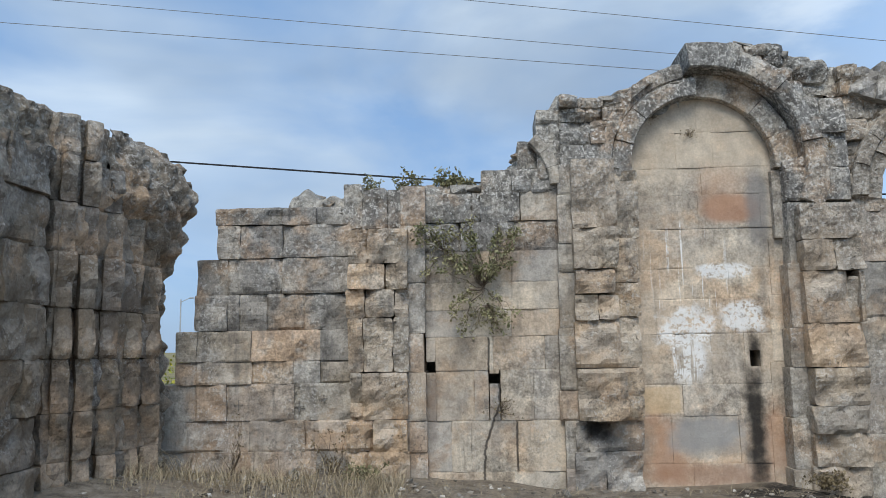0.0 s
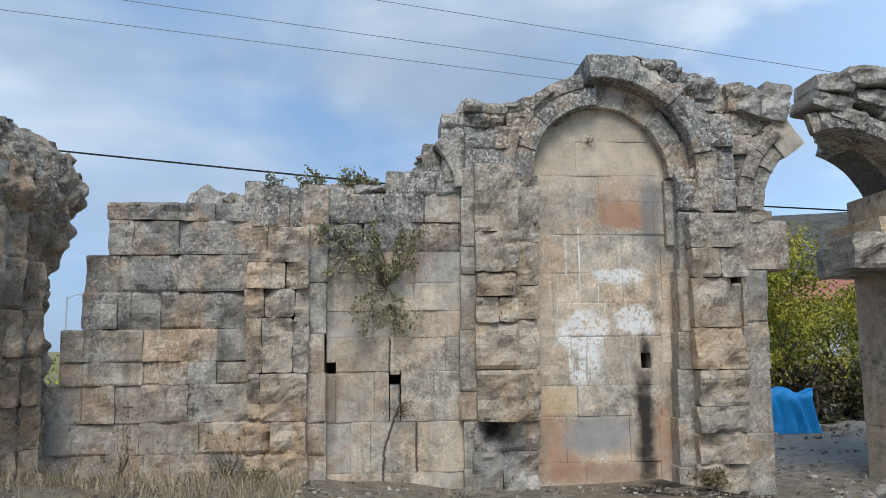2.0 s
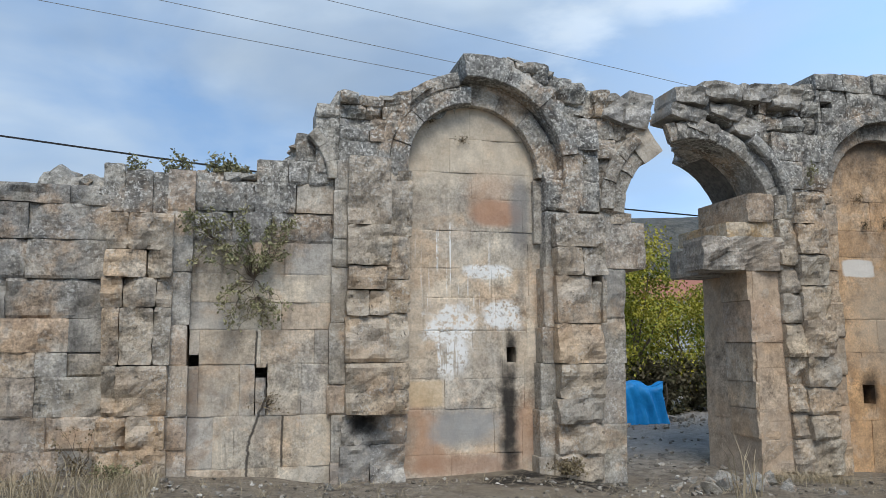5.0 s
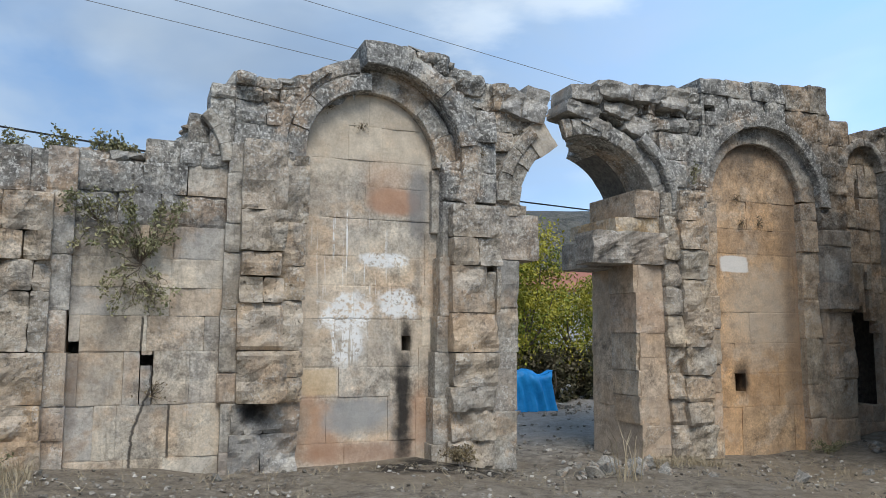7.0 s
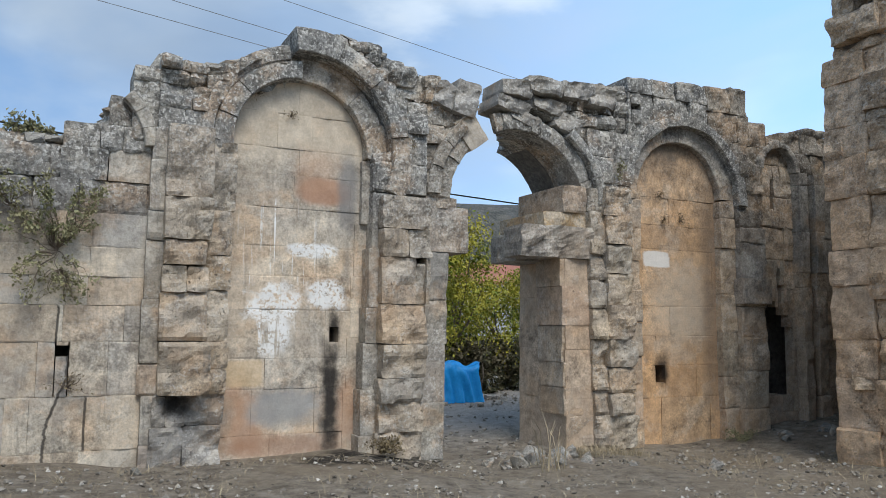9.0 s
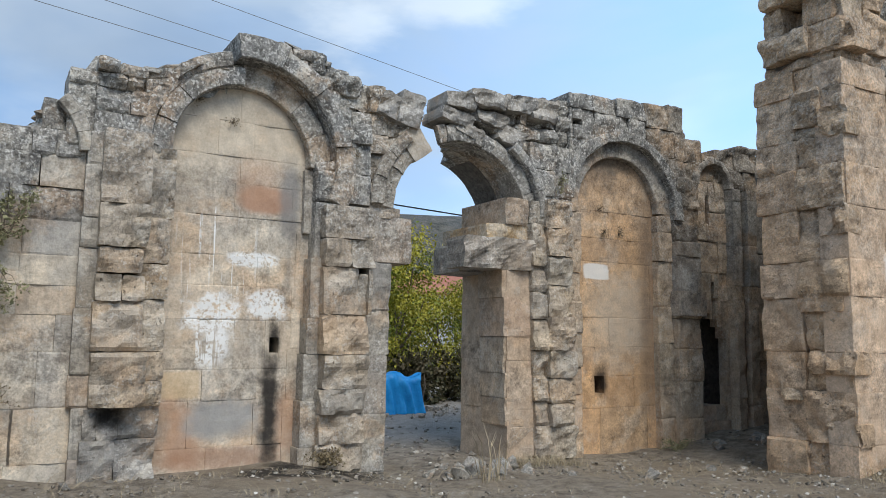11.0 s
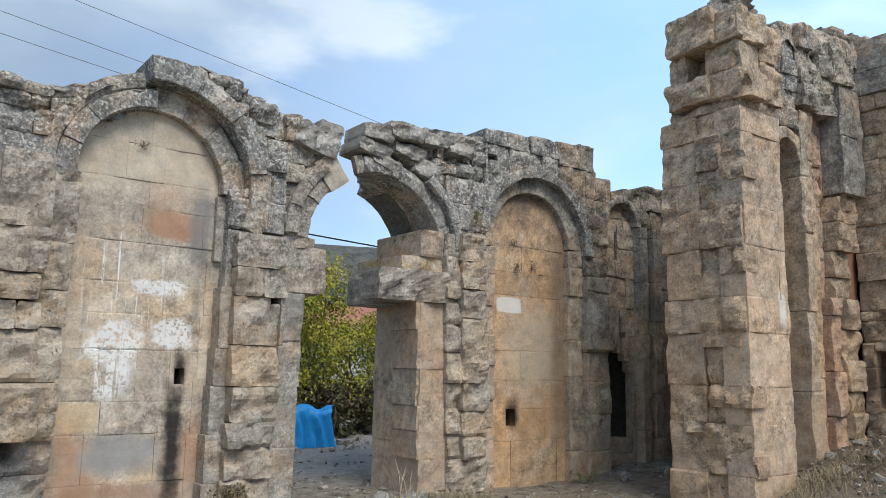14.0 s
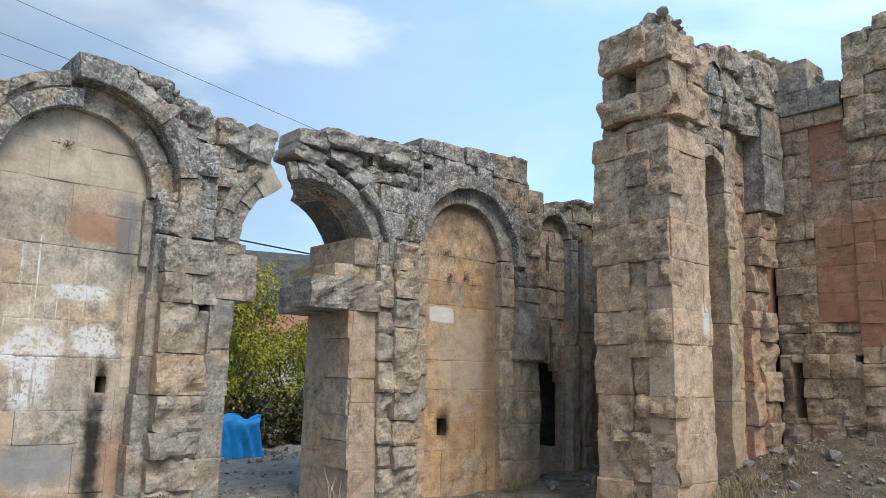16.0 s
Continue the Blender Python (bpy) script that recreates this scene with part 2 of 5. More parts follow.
def fissure(u, z0, z1, wide):
    bend = k.math("MULTIPLY", k.math("SUBTRACT", k.noise(3.4, 6, 0.7, (0.02, 0.02, 1.0), u * 9), 0.5), 0.07)
    gap = k.math("ABSOLUTE", k.math("SUBTRACT", p[0], k.math("ADD", u, bend)))
    run = k.math("MULTIPLY", k.step(p[2], z0, z0 + 0.04), k.math("SUBTRACT", 1.0, k.step(p[2], z1 - 0.04, z1)))
    return k.math("MULTIPLY", k.math("SUBTRACT", 1.0, k.step(gap, wide * 0.4, wide)), run)


split = k.math("MAXIMUM", split, k.math("MAXIMUM", fissure(0.385, 0.22, 0.83, 0.016), fissure(0.065, 1.36, 1.82, 0.015)))
c = k.mix(k.math("MULTIPLY", split, 0.85), c, (0.05, 0.045, 0.04))
c = k.mix(k.math("MULTIPLY", k.blot(-0.62, 0.95, 0.1, 0.5, 0.5, 4.0, 0.7), 0.6), c, (0.13, 0.10, 0.085))
SPLIT = k.finish(c, k.math("SUBTRACT", h, k.math("MULTIPLY", split, 1.5)), 0.5, 0.035)

# east wall: brown-red, sooted in places, one pale patch
k, c, h = stone_nodes("russet_wall_stone", [(0.56, 0.37, 0.245), (0.58, 0.42, 0.295), (0.50, 0.36, 0.25), (0.53, 0.33, 0.21)], 0.35, 0.15, 0.5)
c = k.mix(k.math("MULTIPLY", k.step(k.noise(0.7, 5, 0.65, offset=31.0), 0.40, 0.52), 0.75), c, (0.42, 0.20, 0.115))
c = k.mix(k.math("MULTIPLY", k.blot(-5.72, 2.85, 0.13, 0.18, 0.5, 5.0, 0.3), 0.85), c, (0.66, 0.65, 0.62))
RUSSET = k.finish(c, h, 0.7, 0.035)

# south face of the pier: creamy, with one whitewashed patch
k, c, h = stone_nodes("cream_pier_stone", [(0.62, 0.47, 0.335), (0.66, 0.49, 0.35), (0.57, 0.41, 0.285)], 0.35, 0.2, 0.4)
c = k.mix(k.math("MULTIPLY", k.blot(10.36, 2.55, 0.1, 0.26, 0.5, 5.0, 0.4), 0.8), c, (0.76, 0.74, 0.70))
PIER_CREAM = k.finish(c, h, 0.6, 0.035)

# foot of a pilaster, blackened by fire
k, c, h = stone_nodes("sooty_stone", [(0.34, 0.31, 0.27), (0.29, 0.27, 0.24)], 0.8, 0.9, 0.6)
c = k.mix(k.math("MULTIPLY", k.blot(1.31, 0.72, 0.24, 0.2, 0.6, 5.0, 0.8), 0.97), c, (0.015, 0.014, 0.013))
STONE_SOOT = k.finish(c, h, 0.8, 0.04)

# back of the tall niche: cream stone, rust band, whitewash splashes, soot below the socket
k, c, h = stone_nodes("niche_stone", [(0.60, 0.51, 0.40), (0.56, 0.46, 0.35), (0.64, 0.55, 0.44), (0.55, 0.44, 0.33)], 0.2, 0.4, 0.3)
p = k.xyz()
c = k.mix(k.math("MULTIPLY", k.step(p[2], 3.55, 4.0), 0.6), c, (0.66, 0.56, 0.43))
c = k.mix(k.math("MULTIPLY", k.blot(3.08, 3.33, 0.4, 0.19, 0.18, 4.0), 0.8), c, (0.41, 0.225, 0.14))
c = k.mix(k.math("MULTIPLY", k.blot(3.0, 3.62, 0.36, 0.3, 0.5, 3.0, 0.8), 0.5), c, (0.50, 0.32, 0.21))
c = k.mix(k.math("MULTIPLY", k.blot(2.15, 0.45, 0.3, 0.46, 0.9, 3.5, 0.7), 0.7), c, (0.44, 0.25, 0.15))
c = k.mix(k.math("MULTIPLY", k.blot(2.6, 0.14, 0.8, 0.16, 0.6, 3.5, 0.6), 0.6), c, (0.36, 0.20, 0.125))
c = k.mix(k.math("MULTIPLY", k.blot(2.62, 0.62, 0.5, 0.25, 0.5, 2.6, 0.5, 2.6), 0.85), c, (0.33, 0.33, 0.32))
c = k.mix(k.math("MULTIPLY", k.blot(3.45, 0.5, 0.2, 0.5, 0.7, 3.0, 0.7), 0.6), c, (0.47, 0.28, 0.175))
c = k.mix(k.math("MULTIPLY", k.blot(2.12, 1.03, 0.24, 0.17, 0.12, 4.0, 0.2, 8.0), 0.6), c, (0.63, 0.47, 0.28))
c = k.mix(k.math("MULTIPLY", k.blot(3.4, 3.35, 0.16, 0.55, 0.5, 3.0, 0.6), 0.75), c, (0.22, 0.215, 0.21))
white = k.math("MAXIMUM", k.blot(2.44, 1.86, 0.34, 0.27, 1.0, 5.0), k.math("MAXIMUM", k.blot(3.12, 2.0, 0.28, 0.19, 0.6, 4.0), k.blot(2.95, 2.57, 0.4, 0.10, 0.7, 4.0)))
white = k.math("MAXIMUM", white, k.math("MULTIPLY", k.blot(2.45, 1.55, 0.24, 0.36, 0.3), k.step(k.noise(5.0, 4, 0.6, (3.2, 1.0, 0.22), 6.0), 0.46, 0.54)))
white = k.math("MAXIMUM", white, k.math("MULTIPLY", k.blot(2.5, 2.6, 0.55, 0.6, 0.3), k.step(k.noise(4.0, 3, 0.5, (5.0, 1.0, 0.12), 16.0), 0.61, 0.66)))
white = k.math("MULTIPLY", white, k.step(k.noise(17.0, 7, 0.78, offset=8.0), 0.43, 0.49))
c = k.mix(k.math("MULTIPLY", white, 0.88), c, (0.82, 0.82, 0.80))
soot = k.math("MAXIMUM", k.blot(3.21, 0.7, 0.13, 0.88, 0.6, 4.0, 0.7, 7.0), k.blot(3.245, 1.6, 0.085, 0.24, 0.6, 6.0, 0.7))
c = k.mix(k.math("MULTIPLY", soot, 0.95), c, (0.02, 0.018, 0.017))
PANEL = k.finish(c, h, 0.4, 0.03)

# back of the second niche: orange, one whitewashed patch, soot round the socket; darker up the right edge and under the
# arch
k, c, h = stone_nodes("ochre_niche_stone", [(0.60, 0.365, 0.19), (0.57, 0.385, 0.23), (0.61, 0.39, 0.215), (0.54, 0.335, 0.18)], 0.15, 0.25, 0.3)
c = k.mix(k.math("MULTIPLY", k.blot(9.0, 1.9, 0.75, 0.75, 0.6, 1.6, 0.7), 0.6), c, (0.50, 0.44, 0.36))
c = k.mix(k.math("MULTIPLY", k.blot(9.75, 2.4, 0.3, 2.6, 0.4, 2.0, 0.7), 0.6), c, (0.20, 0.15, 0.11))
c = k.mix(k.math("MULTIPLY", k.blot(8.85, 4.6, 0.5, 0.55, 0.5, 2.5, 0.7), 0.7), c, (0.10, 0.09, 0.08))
c = k.mix(k.math("MULTIPLY", k.blot(8.56, 2.71, 0.28, 0.13, 0.22, 5.0, 0.15, 9.0), 0.9), c, (0.74, 0.72, 0.68))
c = k.mix(k.math("MULTIPLY", k.blot(8.62, 0.95, 0.15, 0.26, 0.4, 5.0, 0.6), 0.9), c, (0.03, 0.026, 0.024))
PANEL_ORANGE = k.finish(c, h, 0.4, 0.03)

# black inside of sockets and doorways needs no paint: they are holes; the core is mortar
k = Nodes("lime_mortar_core")
c = k.ramp(k.noise(14, 6, 0.7), [(0.3, (0.10, 0.09, 0.08)), (0.7, (0.27, 0.245, 0.21))])
CORE = k.finish(c, k.noise(22, 5, 0.7), 1.0, 0.06)


def plain(name, colours, scale=8.0, rough=0.8, bump=0.4, distance=0.02):
    k = Nodes(name, rough)
    c = k.ramp(k.noise(scale, 6, 0.65), [(0.3, colours[0]), (0.7, colours[1])])
    if len(colours) > 2:
        c = k.mix(k.math("MULTIPLY", k.step(k.noise(scale * 0.17, 4, 0.6, offset=3), 0.45, 0.65), 0.7), c, colours[2])
    return k.finish(c, k.noise(scale * 3, 5, 0.7), bump, distance)


k = Nodes("dusty_earth", 1.0)
p = k.xyz()
c = k.ramp(k.noise(4.5, 9, 0.78), [(0.32, (0.10, 0.085, 0.068)), (0.5, (0.28, 0.24, 0.19)), (0.7, (0.46, 0.41, 0.335))])
c = k.mix(k.math("MULTIPLY", k.step(k.noise(0.5, 4, 0.6, offset=2), 0.45, 0.62), 0.6), c, (0.29, 0.235, 0.17))
c = k.mix(k.step(p[1], 10.9, 12.2), c, k.ramp(k.noise(6.0, 8, 0.75), [(0.3, (0.23, 0.215, 0.195)), (0.7, (0.42, 0.395, 0.36))]))
ashes = k.math("MULTIPLY", k.math("SUBTRACT", 1.0, k.step(k.math("ADD", k.math("POWER", k.math("DIVIDE", k.math("SUBTRACT", p[0], 3.5), 1.0), 2.0), k.math("POWER", k.math("DIVIDE", k.math("SUBTRACT", p[1], 9.0), 0.55), 2.0)), 0.4, 1.3)), k.step(k.noise(4, 5, 0.7, offset=5), 0.35, 0.55))
c = k.mix(k.math("MULTIPLY", ashes, 0.9), c, (0.02, 0.018, 0.017))
bank_soil = k.math("MULTIPLY", k.math("MULTIPLY", k.step(p[0], 9.0, 11.5), k.math("SUBTRACT", 1.0, k.step(p[1], 6.4, 7.6))), k.step(k.noise(2.2, 6, 0.7, offset=9), 0.3, 0.5))
c = k.mix(k.math("MULTIPLY", bank_soil, 0.8), c, k.ramp(k.noise(7.0, 8, 0.75, offset=4), [(0.35, (0.075, 0.06, 0.042)), (0.65, (0.20, 0.165, 0.12))]))
far_land = k.step(k.math("ABSOLUTE", p[1]), 22.0, 30.0)
c = k.mix(far_land, c, k.ramp(k.noise(0.3, 6, 0.6), [(0.35, (0.16, 0.15, 0.07)), (0.65, (0.27, 0.23, 0.13))]))
GROUND = k.finish(c, k.math("ADD", k.noise(18, 8, 0.75), k.noise(60, 4, 0.7)), 0.9, 0.05)

CHALK = plain("chalk", [(0.40, 0.36, 0.31), (0.50, 0.46, 0.41)], 30, 1.0, 0.0)
CUT = plain("cut_groove", [(0.17, 0.155, 0.135), (0.27, 0.25, 0.22)], 30, 1.0, 0.2)
BARK = plain("bark", [(0.09, 0.07, 0.055), (0.2, 0.16, 0.12)], 20, 0.9)
STRAW = plain("straw", [(0.27, 0.215, 0.14), (0.48, 0.41, 0.28)], 3, 0.8, 0.0)
k = Nodes("gravel", 0.95)
island = k.tree.nodes.new("ShaderNodeNewGeometry").outputs["Random Per Island"]
GRAVEL = k.finish(k.mix(0.5, k.ramp(island, [(0.0, (0.11, 0.098, 0.082)), (0.5, (0.26, 0.235, 0.20)), (0.85, (0.36, 0.33, 0.285)), (1.0, (0.62, 0.59, 0.54))]), k.ramp(k.noise(20, 5, 0.7), [(0.3, (0.6, 0.6, 0.6)), (0.7, (1.4, 1.4, 1.4))]), "MULTIPLY"), k.noise(30, 4, 0.7), 0.5, 0.02)
RENDER_GREY = plain("render", [(0.42, 0.43, 0.45), (0.52, 0.53, 0.55)], 2, 0.9)
ROOF_RED = plain("roof_tile", [(0.26, 0.10, 0.07), (0.36, 0.16, 0.11)], 6, 0.8)
METAL_GREY = plain("galvanised", [(0.35, 0.36, 0.37), (0.45, 0.46, 0.47)], 6, 0.5)
WIRE = plain("wire", [(0.12, 0.13, 0.14), (0.16, 0.17, 0.18)], 2, 0.6, 0.0)
BLACK = plain("cable_sheath", [(0.012, 0.012, 0.013), (0.02, 0.02, 0.022)], 4, 0.5, 0.0)
HILL = plain("hillside", [(0.055, 0.065, 0.06), (0.23, 0.215, 0.185), (0.13, 0.135, 0.135)], 0.16, 1.0, 1.0, 4.0)
k = Nodes("tarpaulin_blue", 0.45)
TARP = k.finish(k.ramp(k.noise(5, 4, 0.6), [(0.3, (0.006, 0.19, 0.52)), (0.7, (0.02, 0.30, 0.70))]), k.noise(9, 4, 0.6), 0.5, 0.04)


def foliage(name, colours):
    k = Nodes(name, 0.6)
    island = k.tree.nodes.new("ShaderNodeNewGeometry").outputs["Random Per Island"]
    c = k.ramp(island, [(i / (len(colours) - 1), q) for i, q in enumerate(colours)])
    c = k.mix(k.step(k.noise(1.3, 3, 0.5), 0.42, 0.6), c, colours[-1])
    k.bsdf.inputs["Transmission Weight"].default_value = 0.0
    k.bsdf.inputs["Subsurface Weight"].default_value = 0.0
    return k.finish(c)


LEAVES_LIME = foliage("leaves_turning", [(0.07, 0.11, 0.02), (0.15, 0.20, 0.03), (0.27, 0.29, 0.04), (0.40, 0.36, 0.05)])
# near-black greens: the shade under the trees is in the leaf colour
LEAVES_DARK = foliage("leaves_dark", [(0.03, 0.035, 0.018), (0.07, 0.07, 0.03), (0.10, 0.085, 0.05)])
LEAVES_DULL = foliage("leaves_dull", [(0.11, 0.125, 0.06), (0.19, 0.195, 0.095), (0.29, 0.27, 0.15)])
LEAVES_DRY = foliage("leaves_dry", [(0.10, 0.08, 0.045), (0.17, 0.13, 0.075), (0.24, 0.19, 0.11)])


# ---- building blocks ----
def obj(name, bm, material, parent=None, smooth=False):
    me = bpy.data.meshes.new(name)
    bm.normal_update()
    bm.to_mesh(me)
    bm.free()
    me.materials.append(material)
    if smooth:
        me.polygons.foreach_set("use_smooth", [True] * len(me.polygons))
    o = new(name, me)
    o.parent = parent
    return o


def part(name, bm, material, parent, label="", smooth=False):
    return tagged(obj(name, bm, material, parent, smooth), label)


def fbm(p, octaves=3):
    return sum(noise.noise(Vector(p) * 2.0 ** i) / 2.0 ** i for i in range(octaves))


HOLES = []  # sockets (u0, u1, v0, v1) left open in the wall that is being laid


def block(parent, u0, u1, v0, v1, face, back, material, rough=0.02, keep_out=(), name="stone_block", m=None):
    """One dressed stone of a wall: u along it, v up, its face proud of the wall by -face. keep_out: circles (u, v, r) that its outline stays clear of."""
    for a0, a1, b0, b1 in HOLES:
        if m is None and u0 < a1 - 0.01 and u1 > a0 + 0.01 and v0 < b1 - 0.01 and v1 > b0 + 0.01:
            for c0, c1, d0, d1 in ((u0, min(a0, u1), v0, v1), (max(a1, u0), u1, v0, v1), (max(u0, a0), min(u1, a1), v0, b0), (max(u0, a0), min(u1, a1), b1, v1)):
                if c1 - c0 > 0.03 and d1 - d0 > 0.03:
                    block(parent, c0, c1, d0, d1, face, back, material, rough * 0.7, keep_out, name)
            return
    w, hgt = u1 - u0, v1 - v0
    rough = min(rough, 0.3 * min(w, hgt))
    gap = 0.0006 + rough * random.choice((0.0, 0.0, 0.05, 0.12))
    nu, nv = max(4, min(14, round(w / 0.05))), max(4, min(12, round(hgt / 0.05)))
    seed = random.random() * 90
    tilt, yaw = random.uniform(-0.35, 0.35) * rough, random.uniform(-0.35, 0.35) * rough
    jog = random.uniform(-0.7, 0.7) * rough * (1.9 if random.random() < 0.3 else 1.0)
    joint = (0.35 if rough < 0.012 else 1.0) * random.choice((0.2, 0.5, 1.0, 2.2)) * (0.005 + 0.3 * rough)
    lip = 0.012 + 0.75 * rough
    bm = bmesh.new()
    grid = []
    for j in range(nv + 1):
        row = []
        for i in range(nu + 1):
            a = 0.0 if i == 0 else 1.0 if i == nu else lip / w + (1 - 2 * lip / w) * (i - 1) / (nu - 2)
            b = 0.0 if j == 0 else 1.0 if j == nv else lip / hgt + (1 - 2 * lip / hgt) * (j - 1) / (nv - 2)
            u, v = u0 + gap + a * (w - 2 * gap), v0 + gap + b * (hgt - 2 * gap)
            edge = i in (0, nu) or j in (0, nv)
            corner = i in (0, nu) and j in (0, nv)
            y = face + jog + tilt * (a - 0.5) * 2 + yaw * (b - 0.5) * 2 + rough * 1.3 * fbm((u * 3.1 + seed, v * 3.1, seed), 4)
            near, cells = noise.voronoi(Vector((u * 4.2 + seed, v * 5.5, seed)))
            pull = [1 / (d + 0.02) ** 5 for d in near[:3]]
            y += rough * 0.95 * sum(q * noise.noise(c * 7.3) for q, c in zip(pull, cells)) / sum(pull)
            y += rough * 0.6 * max(0.0, noise.noise(Vector((u * 7 + seed, v * 7, 3.0)))) * (1 + edge)
            y += rough * 3.0 * max(0.0, fbm((u * 1.7, v * 1.7, face * 2 + 5.0), 3) - 0.16)
            chip = max(0.0, noise.noise(Vector((u * 4 + seed, v * 4, 8.0))) - 0.1)
            if edge:
                y += joint * max(0.0, 0.45 + 1.5 * noise.noise(Vector((u * 1.9, v * 1.9, 14.0)))) + rough * 1.6 * chip + (rough * 0.2 if corner else 0)
                u += noise.noise(Vector((seed, v * 9, 1))) * rough * 0.2 if i in (0, nu) else 0
                v += noise.noise(Vector((u * 9, seed, 2))) * rough * 0.2 if j in (0, nv) else 0
                if corner:
                    u += (0.12 if i == 0 else -0.12) * rough
                    v += (0.12 if j == 0 else -0.12) * rough
            elif i in (1, nu - 1) or j in (1, nv - 1):
                y += rough * 0.7 * chip
            for cu, cv, r in keep_out:
                du, dv = u - cu, max(v - cv, 0.0)
                d = math.hypot(du, dv)
                if d < r and v > cv - 0.001:
                    s = r / max(d, 1e-4)
                    u, v = cu + du * s, cv + dv * s
            row.append(bm.verts.new((u, y, v)))
        grid.append(row)
    for j in range(nv):
        for i in range(nu):
            bm.faces.new((grid[j][i], grid[j][i + 1], grid[j + 1][i + 1], grid[j + 1][i]))
    rim = grid[0] + [r[-1] for r in grid[1:]] + grid[-1][-2::-1] + [r[0] for r in grid[-2:0:-1]]
    deep = [bm.verts.new((q.co.x, back, q.co.z)) for q in rim]
    for i in range(len(rim)):
        bm.faces.new((rim[i - 1], deep[i - 1], deep[i], rim[i]))
    o = part(name, bm, material, parent)
    if m is not None:
        o.matrix_basis = m


ROUGHNESS = {"weathered_grey_stone": 0.029, "rough_broken_stone": 0.047, "pale_dressed_stone": 0.009, "niche_stone": 0.007, "ochre_niche_stone": 0.007,
             "weathered_tan_stone": 0.02, "shaded_weathered_stone": 0.034, "mortared_rubble": 0.07, "sooty_stone": 0.045, "reddened_stone": 0.03, "warm_dressed_stone": 0.02, "split_panel_stone": 0.009, "cream_pier_stone": 0.011, "russet_wall_stone": 0.012,
             "dusky_stone": 0.014, "tan_pier_stone": 0.022, "eroded_pier_stone": 0.042, "dark_mortared_rubble": 0.06, "smooth_cheek_stone": 0.01, "ochre_lichened_stone": 0.03}
BACK = 0.64


def courses(parent, face, material, rows, keep_out=()):
    for z0, z1, joints in rows:
        for a, b in zip(joints, joints[1:]):
            block(parent, a, b, z0, z1, face, BACK, material, ROUGHNESS[material.name], keep_out)


def lay(parent, u0, u1, z0, z1, face, material, height=0.42, length=0.6, keep_out=(), top=None, m=None, back=BACK):
    """Courses of uneven stones over a stretch of wall; top: the ruin's upper edge as a function of u."""
    z = z0
    while z < z1 - 0.05:
        h = height * random.uniform(0.8, 1.25)
        h = z1 - z if z + h > z1 - 0.12 else h
        u = u0
        while u < u1 - 0.02:
            w = length * random.uniform(0.65, 1.35)
            w = u1 - u if u + w > u1 - 0.15 else w
            mid, zt = u + w / 2, z + h
            if top is not None and top(mid) - zt < 0.13:
                zt = top(mid) + random.uniform(-0.03, 0.02)
            inside = any(zt > cv and max(math.hypot(q - cu, max(0, v - cv)) for q in (u, u + w) for v in (z, zt)) < r for cu, cv, r in keep_out)
            if zt - z > 0.09 and not inside:
                block(parent, u, u + w, z, zt, face, back, material, ROUGHNESS[material.name], keep_out, m=m)
            u += w
        z += h


def profile(points):
    us, zs = zip(*points)
    return lambda u: float(np.interp(u, us, zs))


def core(name, outline, y0, y1, label, m=Matrix()):
    """The mortared heart of a wall: an outline (u, z) given a thickness."""
    bm = bmesh.new()
    front = [bm.verts.new((u, y0, z)) for u, z in outline]
    rear = [bm.verts.new((u, y1, z)) for u, z in outline]
    bm.faces.new(front)
    bm.faces.new(rear[::-1])
    for i in range(len(front)):
        bm.faces.new((front[i - 1], rear[i - 1], rear[i], front[i]))
    bmesh.ops.recalc_face_normals(bm, faces=bm.faces[:])
    o = tagged(obj(name, bm, CORE), label, "wall", kind="structure")
    o.matrix_basis = m
    return o


def voussoirs(parent, cu, cv, r0, r1, face, back, a0, a1, n, material, name="voussoir", rough=0.02):
    """Wedge stones of an arch from angle a0 to a1 (degrees, 0 to the right)."""
    for i in range(n):
        b0, b1 = radians(a0 + (a1 - a0) * i / n + 0.06), radians(a0 + (a1 - a0) * (i + 1) / n - 0.06)
        q0, q1 = r0 + random.uniform(-0.3, 0.3) * rough, r1 + random.uniform(-1, 1) * rough
        yf = face + random.uniform(-0.5, 0.7) * rough
        bm = bmesh.new()
        k = 7
        def pts(r, y, inset=0.0):
            return [bm.verts.new((cu + r * math.cos(b), y + noise.noise(Vector((r * 5, b * 5, i * 3.7))) * rough, cv + r * math.sin(b)))
                    for b in (b0 + inset + (b1 - b0 - 2 * inset) * s / k for s in range(k + 1))]
        rings = [pts(q0, back), pts(q0, yf + 0.02), pts(q0 + 0.012, yf, 0.003), pts((q0 + q1) / 2, yf - rough * 0.4, 0.002), pts(q1 - 0.012, yf, 0.003), pts(q1, yf + 0.02), pts(q1, back)]
        for a, b in zip(rings, rings[1:]):
            for s in range(k):
                bm.faces.new((a[s], a[s + 1], b[s + 1], b[s]))
        for side in (0, k):
            bm.faces.new([r[side] for r in rings])
        bmesh.ops.recalc_face_normals(bm, faces=bm.faces[:])
        part(name, bm, material, parent)


